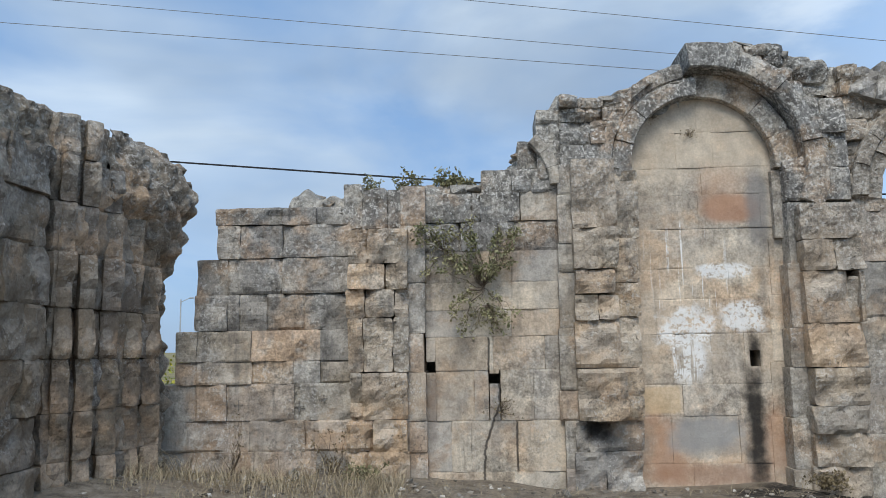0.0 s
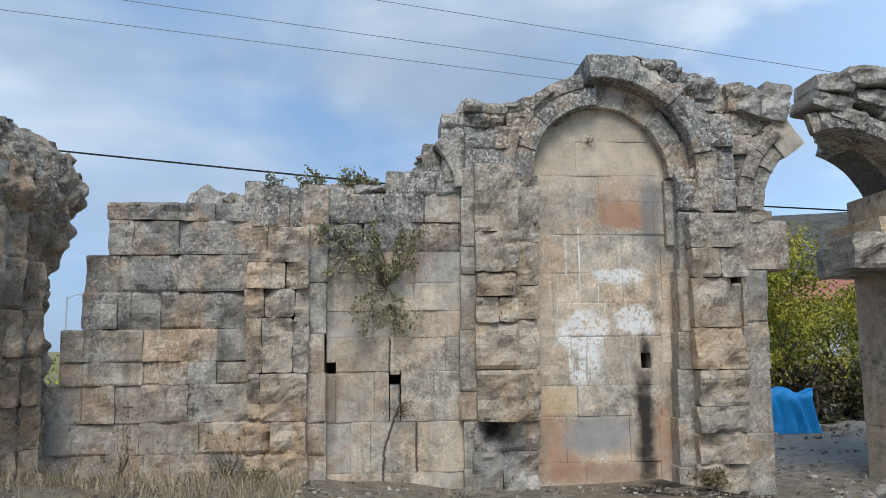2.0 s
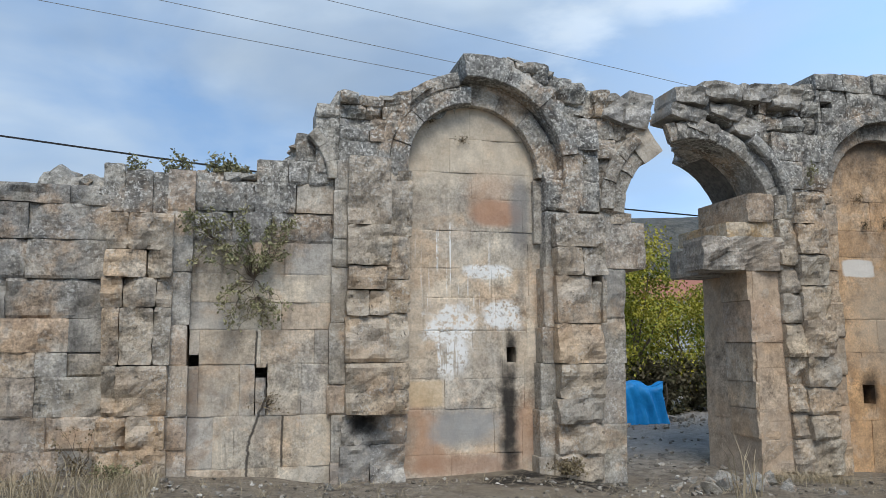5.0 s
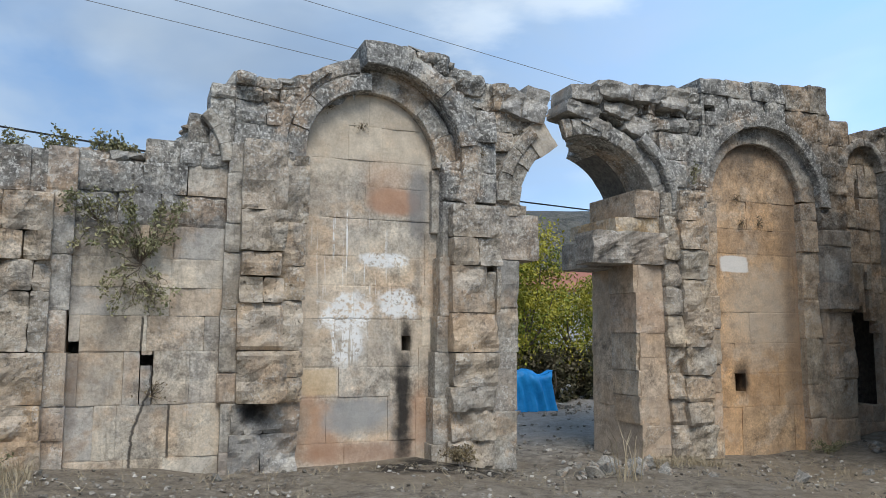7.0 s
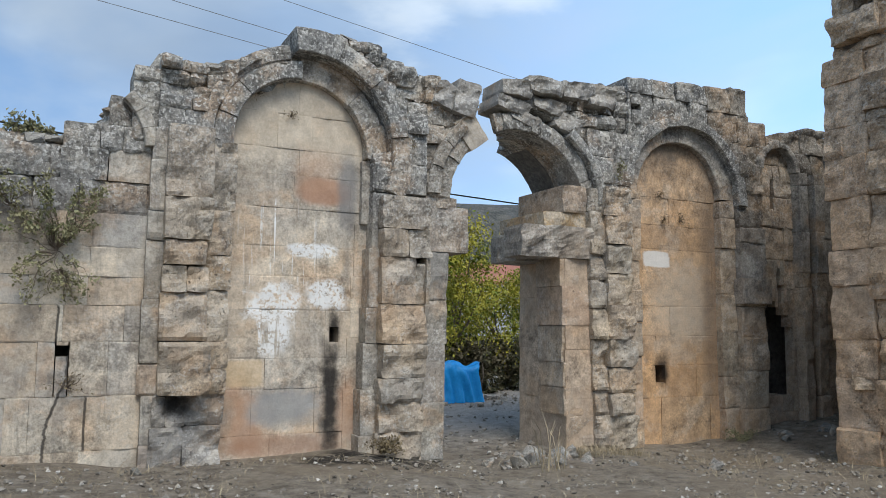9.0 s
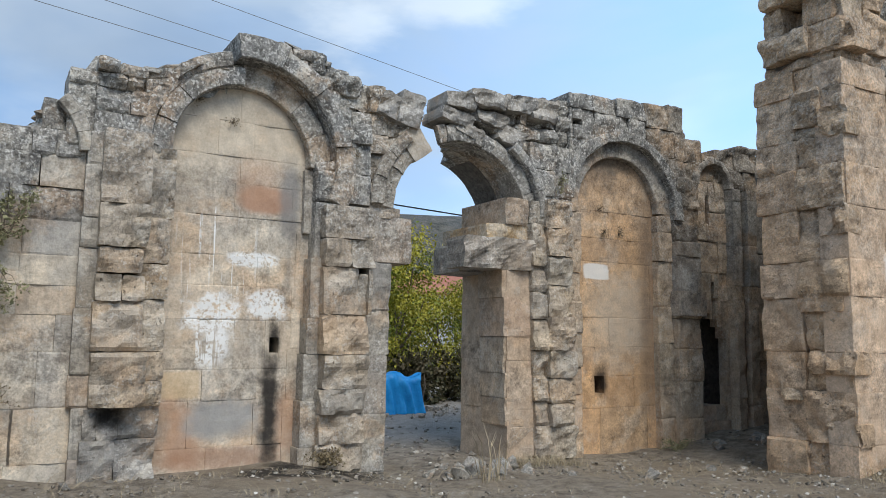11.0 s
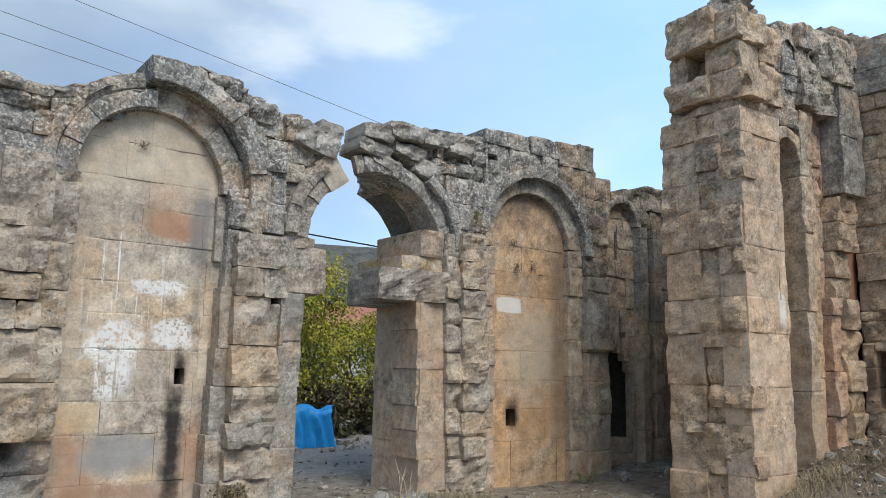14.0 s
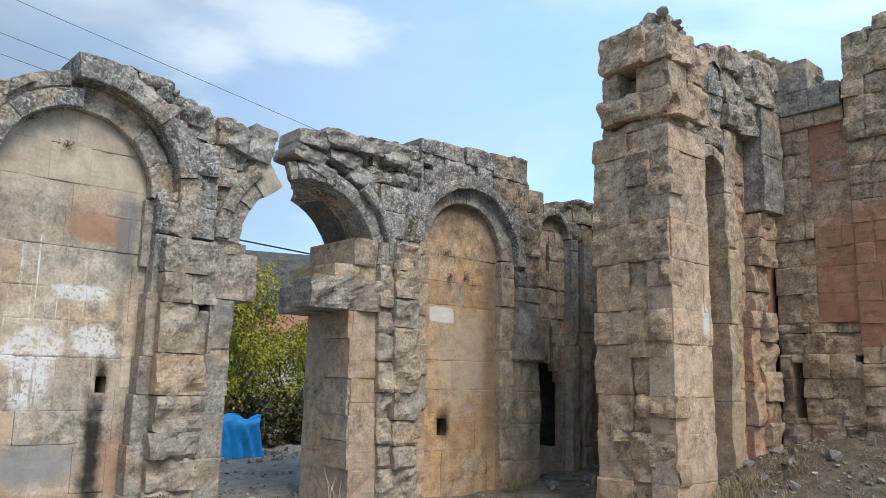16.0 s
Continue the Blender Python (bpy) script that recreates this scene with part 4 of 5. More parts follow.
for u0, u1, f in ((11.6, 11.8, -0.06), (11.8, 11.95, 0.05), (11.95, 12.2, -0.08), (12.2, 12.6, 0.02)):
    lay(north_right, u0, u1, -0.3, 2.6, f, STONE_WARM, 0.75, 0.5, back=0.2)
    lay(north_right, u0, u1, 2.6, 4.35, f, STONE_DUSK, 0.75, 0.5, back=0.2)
voussoirs(north_right, *NICHE_2, 1.2, 0.08, 0.62, 0, 180, 8, STONE_DUSK, rough=0.012)
voussoirs(north_right, 9.03, 3.74, 1.12, 1.3, -0.05, 0.62, -4, 176, 7, STONE_GREY)
voussoirs(north_right, 11.18, 4.36, 0.39, 0.51, -0.03, 0.62, 0, 180, 6, STONE_DUSK)
voussoirs(north_right, *GATE, 1.32, 0.0, 1.25, 0, 64, 3, STONE_MIX, rough=0.03)
voussoirs(north_right, GATE[0], GATE[1], 1.32, 1.48, -0.12, 0.66, 4, 54, 3, STONE_GREY, rough=0.03)
for a0, a1, depth in ((64, 72, 1.22), (72, 80, 0.95), (80, 88, 0.75), (88, 96, 0.5), (96, 103, 0.3), (103, 109, 0.14)):
    voussoirs(north_right, *GATE, 1.36, 0.02, depth, a0, a1, 1, STONE_GREY, rough=0.035)
for u0, u1, depth in ((5.56, 5.72, 0.2), (5.72, 5.9, 0.42), (5.9, 6.2, 0.62)):
    lay(north_right, u0, u1, 4.66, 5.2, 0.03, STONE_GREY, 0.17, 0.24, clear, TOP_RIGHT, back=depth)
    crest(north_right, TOP_RIGHT, u0, u1, 0.08, depth - 0.05, 0.16, 0.22)
cap(north_right, TOP_RIGHT, 6.3, 7.82, 0.14)
cap(north_right, TOP_RIGHT, 7.8, 12.4, 0.3, rise=-0.04)
crest(north_right, TOP_RIGHT, 6.2, 7.7, 0.1, 0.7, 0.19, 0.26)
crest(north_right, TOP_RIGHT, 6.5, 7.7, 0.75, 1.2, 0.19, 0.26)
crest(north_right, TOP_RIGHT, 7.8, 12.3, 0.35, 1.2, 0.24, 0.2, -0.06)
for i in range(40):
    y = random.uniform(0.05, 1.1)
    rubble(north_right, (5.6 + 0.66 * y + random.uniform(0.0, 0.1), y, 4.5 + 0.5 * random.random()), 0.2, flat=0.6)
for x, z, w, h, angle in ((5.82, 5.02, 0.52, 0.22, 2), (5.78, 4.78, 0.58, 0.18, 8), (6.02, 4.62, 0.5, 0.17, 16), (6.3, 5.12, 0.62, 0.24, 3), (6.42, 4.86, 0.55, 0.2, 12), (6.9, 5.14, 0.6, 0.26, -2), (6.72, 4.62, 0.42, 0.26, 24), (7.35, 5.12, 0.5, 0.34, 2)):
    leaning(north_right, x, z, w, h, angle, -0.1 + random.uniform(-0.05, 0.05), 0.5, STONE_GREY, 0.055, "torn_slab")
# inner cheek of the gateway, imposts and springers
turn = pose(6.66, 1.25, 0, 0, 0, -90)
lay(north_right, 0.0, 1.25, -0.3, 2.62, 0.0, STONE_CHEEK, 0.85, 1.3, m=turn)
bm = bmesh.new()
def stroke(points, w=0.007):
    for (a, b), (c, d) in zip(points, points[1:]):
        l = math.hypot(c - a, d - b)
        bmesh.ops.create_cube(bm, size=1.0, matrix=pose((a + c) / 2, -0.022, (b + d) / 2, 0, -math.degrees(math.atan2(d - b, c - a)), 0) @ Matrix.Diagonal((l + w, 0.006, w, 1)))
stroke([(1.02 + 0.07 * math.sin(q), 1.75 + 0.16 * -math.cos(q)) for q in np.linspace(0, 6.28, 17)])
stroke([(1.02 + 0.035 * math.sin(q * 2.0), 1.75 + q * 0.09) for q in np.linspace(0, 6.4, 22)])
for side in (-1, 1):
    for z in (2.0, 2.1, 2.2):
        stroke([(1.02 + side * 0.07 * math.sin(q), z + 0.06 * (1 - math.cos(q))) for q in np.linspace(0, 2.6, 8)])
stroke([(0.62 + 0.3 * q, 1.45 + 0.7 * q ** 0.6) for q in np.linspace(0, 1, 10)])
stroke([(0.62, 1.45), (0.66, 1.3), (0.98, 1.28), (1.06, 1.4)])
stroke([(0.7 + 0.12 * math.sin(q), 1.62 + 0.1 * math.cos(q)) for q in np.linspace(0, 5, 12)])
part("chalk_drawing", bm, CHALK, north_right, "faint chalk scrawl on smooth stone").matrix_basis = turn
block(north_right, 5.86, 7.1, 2.62, 3.08, -0.05, 0.4, STONE_MIX, 0.06, name="impost_stone")
block(north_right, 6.15, 7.06, 2.6, 3.0, 0.4, 1.27, STONE_DUSK, 0.05, name="impost_stone")
block(north_right, 6.3, 7.1, 3.08, 3.3, -0.02, 1.26, STONE_OCHRE, 0.04, name="impost_stone")
block(north_right, 6.62, 7.03, 3.3, 3.7, -0.06, 1.2, STONE_WARM, 0.03, name="springer_stone")
core("passage_wall", [(10.79, -0.79), (12.29, -0.79), (12.29, 2.14), (10.79, 2.14)], 0.8, 1.2, "rough dark masonry closing the low doorway", pose(0, 9.4, 0))

# ---- west wall and the clustered pier at its end ----
HOLES[:] = []
TOP_WEST = profile([(2.0, 3.9), (6.0, 3.8), (6.6, 3.98), (7.0, 4.06), (7.4, 4.08), (7.8, 3.98), (8.7, 3.98), (9.6, 3.9)])
COURSES_WEST = ((0.0, 0.68), (0.68, 1.13), (1.13, 1.63), (1.63, 2.12), (2.12, 2.65), (2.65, 3.14), (3.14, 3.6), (3.6, 4.02))
outline = [(2.0, -0.8), (8.7, -0.8), (8.75, 3.8)] + [(u, TOP_WEST(u) - 0.1) for u in np.arange(8.6, 1.9, -0.4)]
west = core("wall_west", outline, 0.25, 0.95, "dark ruined wall ending in a cluster of shafts", pose(-4.0, 0, 0, 0, 0, 90))
# faces turned from the light: shade put into the stone colour
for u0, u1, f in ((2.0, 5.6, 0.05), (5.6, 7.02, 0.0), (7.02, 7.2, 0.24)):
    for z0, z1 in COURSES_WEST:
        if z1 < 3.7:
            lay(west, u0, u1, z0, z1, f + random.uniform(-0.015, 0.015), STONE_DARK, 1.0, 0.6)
cluster = core("pier_west", [(-4.7, -0.8), (-4.02, -0.8), (-4.02, 3.85), (-4.7, 3.85)], 7.3, 8.9, "dark pier of clustered shafts with a torn rubble edge")
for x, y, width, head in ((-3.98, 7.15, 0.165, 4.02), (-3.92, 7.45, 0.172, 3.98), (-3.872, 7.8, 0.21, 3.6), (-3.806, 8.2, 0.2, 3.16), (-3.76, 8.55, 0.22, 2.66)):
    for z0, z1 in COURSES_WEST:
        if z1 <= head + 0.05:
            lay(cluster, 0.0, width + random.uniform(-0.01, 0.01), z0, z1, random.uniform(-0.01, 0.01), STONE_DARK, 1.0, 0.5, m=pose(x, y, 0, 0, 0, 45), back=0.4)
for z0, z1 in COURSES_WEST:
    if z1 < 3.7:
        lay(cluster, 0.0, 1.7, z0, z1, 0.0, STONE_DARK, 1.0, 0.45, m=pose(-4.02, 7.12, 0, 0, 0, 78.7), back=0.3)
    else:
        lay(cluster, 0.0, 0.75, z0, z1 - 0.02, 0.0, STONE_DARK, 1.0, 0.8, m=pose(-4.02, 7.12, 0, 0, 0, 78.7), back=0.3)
REACH = profile([(-1, -3.7), (0.6, -3.72), (1.3, -3.76), (2.0, -3.8), (2.6, -3.76), (2.9, -3.58), (3.2, -3.44), (3.6, -3.4), (3.85, -3.52), (4.1, -3.8)])


def torn_edge(a, b):
    # rubble heart bared where the facing has fallen: from the last shaft round to the back
    z = 0.1 + 3.95 * b
    low = max(0.0, min(1.0, (3.3 - z) / 0.6))
    y0 = 7.85 + 0.85 * low
    y = y0 + (9.3 - y0) * a
    swell = math.sin(min(1.0, a * 1.25) * 1.5708)
    x = -3.95 + (REACH(z) + 3.95 - 0.12) * swell + 1.15 * lump((a * 1.3, y, z), 0.25) - 0.5 * max(0.0, a - 0.8) * 5 * 0.3
    return (x, y + 0.05 * noise.noise(Vector((z * 4, a * 6, 1))), z + 0.05 * noise.noise(Vector((a * 7, z * 5, 2))))


skin(cluster, 70, 120, torn_edge)
cap(west, TOP_WEST, 2.1, 7.45, 0.12, 0.95)
cap(cluster, lambda u: 3.98, -4.7, -3.93, 7.2, 9.2, 0.26, -0.02)
for i in range(60):
    z = random.uniform(2.0, 3.95)
    y = random.uniform(8.7, 9.3) if z < 3.1 else random.uniform(7.9, 9.35)
    rubble(cluster, (REACH(z) - 0.2 * (9.35 - y) - random.uniform(0.1, 0.22), min(y, 9.2), z), random.uniform(0.1, 0.26), flat=0.7)
crest(west, TOP_WEST, 5.0, 7.3, 0.3, 0.9, 0.2, 0.2)


def bare_top(a, b):
    u, z = 5.0 + 2.15 * a, 3.25 + 0.75 * b
    return (u, 0.12 + 0.06 * b - 1.0 * lump((u, 0.9, z), 0.2) * min(1.0, b * 4), z)


skin(west, 50, 18, bare_top)

# ---- free-standing pier ----
bm = bmesh.new()
bmesh.ops.create_cube(bm, size=1.0, matrix=pose(10.05, 6.55, 2.6) @ Matrix.Diagonal((0.85, 1.1, 6.8, 1)))
pier = tagged(obj("pier", bm, CORE), "tall weathered ashlar pier with a ragged top", "pier", kind="structure")
south, flank = pose(0, 5.9, 0), pose(9.5, 0, 0, 0, 0, -90)
z = -0.3
random.seed(5)
for h in (0.62, 0.66, 0.5, 0.72, 0.48, 0.7, 0.56, 0.42, 0.62, 0.36):
    lay(pier, -7.22 + random.uniform(-0.04, 0.04), -6.6, z, z + h, random.uniform(-0.012, 0.012), PIER_TAN, 1.0, 1.1, m=flank, back=0.4)
    lay(pier, -6.6, -5.92, z, z + h, random.uniform(-0.02, 0.02), PIER_ROUGH, 1.0, 0.8, m=flank, back=0.4)
    lay(pier, 9.51, 10.52, z, z + h, random.uniform(-0.012, 0.012), PIER_CREAM, 1.0, 1.1, m=south, back=0.4)
    z += h
crown = ((-7.08, -5.92, 5.34, 5.5, 0.02), (-7.06, -6.3, 5.5, 5.9, -0.12), (-6.3, -5.75, 5.46, 5.86, -0.06), (-7.02, -6.7, 5.92, 6.3, -0.06),
         (-6.7, -6.3, 5.9, 6.28, 0.2), (-6.3, -5.86, 5.88, 6.3, 0.05), (-6.98, -6.18, 6.3, 6.86, -0.1), (-6.16, -5.84, 6.32, 6.76, -0.04))
for u0, u1, z0, z1, f in crown:
    block(pier, u0, u1, z0, z1, f, 0.5, PIER_ROUGH, 0.055, m=flank)
for u0, u1, z0, z1, f in ((9.54, 10.5, 5.34, 5.5, 0.0), (9.46, 10.05, 5.5, 5.88, -0.08), (10.05, 10.56, 5.5, 6.1, 0.0), (9.5, 10.05, 5.9, 6.3, 0.02), (9.42, 10.1, 6.3, 6.78, -0.08), (10.1, 10.62, 6.12, 6.74, -0.1)):
    block(pier, u0, u1, z0, z1, f, 0.5, PIER_ROUGH, 0.05, m=south)
# stones that stand out of the broken flank, and hollows' lips
for u0, u1, z0, z1, f in ((-6.62, -6.2, 4.5, 5.02, -0.07), (-6.2, -5.84, 4.3, 4.7, -0.05), (-7.2, -6.95, 3.64, 4.2, -0.05), (-6.3, -5.9, 3.0, 3.4, -0.05), (-6.66, -6.0, 2.0, 2.3, -0.045), (-6.5, -5.86, 1.2, 1.5, -0.05), (-6.95, -6.6, 0.84, 1.1, -0.03), (-6.3, -5.86, 0.3, 0.6, -0.05)):
    block(pier, u0, u1, z0, z1, f, 0.3, PIER_ROUGH, 0.06, m=flank)
cap(pier, lambda u: 6.72, 9.6, 10.55, 5.95, 7.1, 0.3, 0.0)
for i in range(26):
    rubble(pier, (random.uniform(9.75, 10.35), random.uniform(6.05, 6.95), random.uniform(6.6, 6.95)), random.uniform(0.25, 0.45))
lay(pier, -6.8, -6.1, 6.7, 7.0, 0.0, STONE_ROUGH, 1.0, 0.45, m=pose(9.75, 0, 0, 0, 0, -90), back=0.4)
lay(pier, 9.72, 10.46, 6.7, 6.98, 0.0, STONE_ROUGH, 1.0, 0.4, m=pose(0, 6.1, 0), back=0.4)
lay(pier, -6.58, -6.14, 6.98, 7.26, 0.0, STONE_ROUGH, 1.0, 0.45, m=pose(9.85, 0, 0, 0, 0, -90), back=0.3)
lay(pier, 9.9, 10.2, 6.98, 7.24, 0.0, STONE_ROUGH, 1.0, 0.4, m=pose(0, 6.2, 0), back=0.4)
cap(pier, lambda u: 7.04, 9.74, 10.3, 6.1, 6.85, 0.26, 0.0)
for i in range(30):
    rubble(pier, (random.uniform(9.8, 10.35), random.uniform(6.1, 6.7), random.uniform(6.95, 7.34)), random.uniform(0.18, 0.3))

# ---- wall behind the pier, and the east wall ----
TOP_EAST = profile([(10.5, 6.5), (10.8, 6.85), (11.2, 7.1), (11.9, 7.2), (12.4, 7.3), (13.2, 7.4)])
shafts = core("wall_shafts", [(10.45, -0.5), (13.6, -0.5), (13.6, 7.25), (11.2, 7.0), (10.45, 6.4)], 0.55, 1.1, "tall wall of slender shafts beside the pier", pose(0, 6.05, 0))
for u0, u1, z0, z1, f, material, height in (
        (10.45, 11.38, 0.2, 5.6, 0.4, STONE_DUSK, 0.9), (11.38, 11.64, 0.2, 5.72, 0.0, STONE_WARM, 1.0), (11.64, 11.9, 0.2, 5.8, 0.08, PIER_TAN, 1.15),
        (11.9, 12.42, 0.2, 6.1, 0.26, RED_STONE, 0.8), (12.4, 12.98, 3.62, 4.5, -0.02, PIER_ROUGH, 0.45), (12.36, 12.86, 2.86, 3.62, 0.08, PIER_ROUGH, 0.4),
        (12.2, 12.5, 0.2, 2.86, 0.06, RED_STONE, 0.7), (12.5, 13.05, 0.2, 2.86, 0.02, PIER_ROUGH, 0.42), (12.42, 13.4, 2.86, 6.4, 0.24, RUSSET, 0.5)):
    lay(shafts, u0, u1, z0, z1, f, material, height, 0.55)
# broken pilaster: a long smooth stone over a tapering stub
block(shafts, 12.46, 13.12, 4.55, 5.5, -0.12, 0.5, STONE_DUSK, 0.018)
block(shafts, 12.46, 13.12, 5.5, 6.36, -0.12, 0.5, STONE_DUSK, 0.018)
block(shafts, 12.56, 13.0, 4.3, 4.56, -0.04, 0.5, PIER_ROUGH, 0.05)
voussoirs(shafts, 11.06, 4.9, 0.3, 0.5, 0.02, 0.55, 0, 180, 4, STONE_WARM)
lay(shafts, 10.6, 11.4, 5.4, 7.2, 0.02, STONE_GREY, 0.3, 0.4, ((11.06, 4.9, 0.5),), TOP_EAST)
lay(shafts, 11.4, 12.46, 5.8, 7.3, -0.06, STONE_ROUGH, 0.3, 0.45, top=TOP_EAST)
lay(shafts, 12.3, 13.3, 6.36, 7.4, -0.16, STONE_ROUGH, 0.34, 0.5, top=TOP_EAST)
cap(shafts, TOP_EAST, 10.6, 13.3, 0.0, 1.1, 0.26)
crest(shafts, TOP_EAST, 10.8, 13.1, 0.1, 0.9, 0.25, 0.28)
TOP_APSE = profile([(-7.2, 7.4), (-6.2, 7.4), (-5.6, 7.25), (-5.3, 6.9), (-5.02, 6.5), (-4.92, 6.42), (-4.87, 7.1), (-4.74, 7.45), (-4.1, 7.67), (0, 8.0)])
turn_east = pose(13.15, 0, 0, 0, 0, -90)
outline = [(-7.2, -0.5), (-1.5, -0.5)] + [(u, TOP_APSE(u) - 0.05) for u in np.arange(-1.5, -7.21, -0.1)]
east = core("wall_east", outline, 0.62, 1.2, "russet high wall with broken pilasters and a torn top", turn_east)
HOLES[:] = [(-5.97, -5.8, 1.15, 2.05), (-4.96, -4.84, 2.06, 2.16)]
lay(east, -6.2, -5.5, 2.7, 6.05, 0.1, PIER_TAN, 0.5, 0.6)
lay(east, -5.5, -4.86, 2.7, 6.05, 0.1, RUSSET, 0.4, 0.6)
lay(east, -6.2, -4.9, 6.05, 6.3, 0.02, PIER_TAN, 0.3, 0.5)
lay(east, -6.2, -4.9, 6.3, 7.4, -0.06, STONE_DUSK, 0.4, 0.42, top=TOP_APSE)
lay(east, -6.2, -4.86, 0.3, 2.7, 0.06, PIER_ROUGH, 0.36, 0.42)
lay(east, -4.86, -1.5, 4.9, 7.8, 0.0, PIER_ROUGH, 0.36, 0.45, top=TOP_APSE)
lay(east, -4.86, -1.5, 2.3, 4.9, 0.06, RUSSET, 0.36, 0.42)
lay(east, -4.86, -1.5, 0.3, 2.3, 0.03, PIER_ROUGH, 0.34, 0.4)
HOLES[:] = []
cap(east, TOP_APSE, -6.3, -4.94, 0.1, 1.2, 0.2, 0.0)
cap(east, TOP_APSE, -4.85, -1.6, 0.1, 1.2, 0.26)
crest(east, TOP_APSE, -6.3, -5.2, 0.2, 1.1, 0.26, 0.24)
crest(east, TOP_APSE, -4.7, -1.6, 0.2, 1.1, 0.26, 0.26)
corner = core("wall_corner", [(-10.6, -0.5), (-7.6, -0.5), (-7.6, 5.0), (-10.6, 5.0)], 0.5, 1.0, "short return wall at the shaded corner", pose(12.6, 0, 0, 0, 0, -90))
# same split on the return: shade coloured in above, lightened below
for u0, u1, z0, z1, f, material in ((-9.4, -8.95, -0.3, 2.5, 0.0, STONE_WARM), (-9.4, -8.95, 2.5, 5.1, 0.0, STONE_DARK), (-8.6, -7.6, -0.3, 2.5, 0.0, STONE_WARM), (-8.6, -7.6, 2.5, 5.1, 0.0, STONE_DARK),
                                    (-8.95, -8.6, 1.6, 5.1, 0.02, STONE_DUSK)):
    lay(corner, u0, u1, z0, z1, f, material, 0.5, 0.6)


# ---- ground ----
def ground_z(x, y):
    near = float(np.interp(x, [-6, -3.7, -0.7, 0.9, 3.4, 4.7, 6.6, 8.5, 9.8, 11.3, 14], [0.36, 0.26, 0.2, 0.04, 0.05, -0.14, -0.12, -0.2, -0.16, 0.06, 0.2]))
    near *= max(0.0, min(1.0, (y - 1.0) / 7.0)) if y < 8.0 else max(0.0, 1.0 - (y - 10.6) / 3.0) if y > 10.6 else 1.0
    z = near + 0.85 * math.exp(-((x - 12.6) ** 2 + (y - 4.6) ** 2) / 4.2)
    z += 0.35 * math.exp(-((x + 4.0) ** 2 + (y - 7.6) ** 2) / 1.4) * 0.6
    if y > 11:
        z += 0.1 * min(1.0, (y - 11) / 3)
    far = max(0.0, math.hypot(x, y) - 60)
    return z + far * 0.01


def sheet(name, xs, ys, material, label, wobble=0.05):
    bm = bmesh.new()
    g = [[bm.verts.new((x, y, ground_z(x, y) + wobble * fbm((x * 1.3, y * 1.3, 0.5), 4) * (1 if abs(x) < 40 else 0))) for x in xs] for y in ys]
    for j in range(len(ys) - 1):
        for i in range(len(xs) - 1):
            bm.faces.new((g[j][i], g[j][i + 1], g[j + 1][i + 1], g[j + 1][i]))
    return tagged(obj(name, bm, material, smooth=True), label, "ground", kind="structure")


def spread(inner, step, outer):
    a = list(np.arange(inner[0], inner[1], step))
    lo = [inner[0] - d for d in outer][::-1]
    return lo + a + [inner[1] + d for d in outer]


far = [1, 3, 7, 15, 30, 60, 150, 400, 1000, 2200]
ground = sheet("ground", spread((-8, 17), 0.16, far), spread((1, 19), 0.16, far), GROUND, "dusty grey-brown earth with gravel, ash and dry litter")


# ---- beyond the gateway ----
def leaf_cloud(bm, centre, radius, count, size, flat=0.75, droop=0.3):
    """Many small folded leaves scattered through a clump."""
    for i in range(count):
        d = Vector((random.gauss(0, 1), random.gauss(0, 1), random.gauss(0, 1) * flat)).normalized() * radius * random.random() ** 0.45
        p = Vector(centre) + d
        s = size * random.uniform(0.6, 1.3)
        q = Euler((random.uniform(-1.2, 1.2), random.uniform(-1.2, 1.2), random.uniform(0, 6.28))).to_matrix()
        pts = [(-0.5, 0, 0), (0, -0.3, 0.08), (0.5, 0, -droop * 0.3), (0, 0.3, 0.08)]
        vs = [bm.verts.new(p + q @ (Vector(c) * s)) for c in pts]
        bm.faces.new((vs[0], vs[1], vs[2]))
        bm.faces.new((vs[0], vs[2], vs[3]))


def limb(bm, a, b, r0, r1, sides=6, bend=0.08):
    a, b = Vector(a), Vector(b)
    axis = (b - a).normalized()
    side = axis.cross(Vector((0.3, 0.9, 0.2))).normalized()
    other = axis.cross(side)
    rings = []
    n = 4
    for i in range(n + 1):
        t = i / n
        c = a.lerp(b, t) + (side * noise.noise(a * 3 + Vector((t * 2, 0, 0))) + other * noise.noise(b * 3 + Vector((0, t * 2, 0)))) * bend * (b - a).length * math.sin(t * 3.14)
        r = r0 + (r1 - r0) * t
        rings.append([bm.verts.new(c + side * math.cos(6.2832 * s / sides) * r + other * math.sin(6.2832 * s / sides) * r) for s in range(sides)])
    for p, q in zip(rings, rings[1:]):
        for s in range(sides):
            bm.faces.new((p[s], p[(s + 1) % sides], q[(s + 1) % sides], q[s]))
    bm.faces.new(rings[-1])


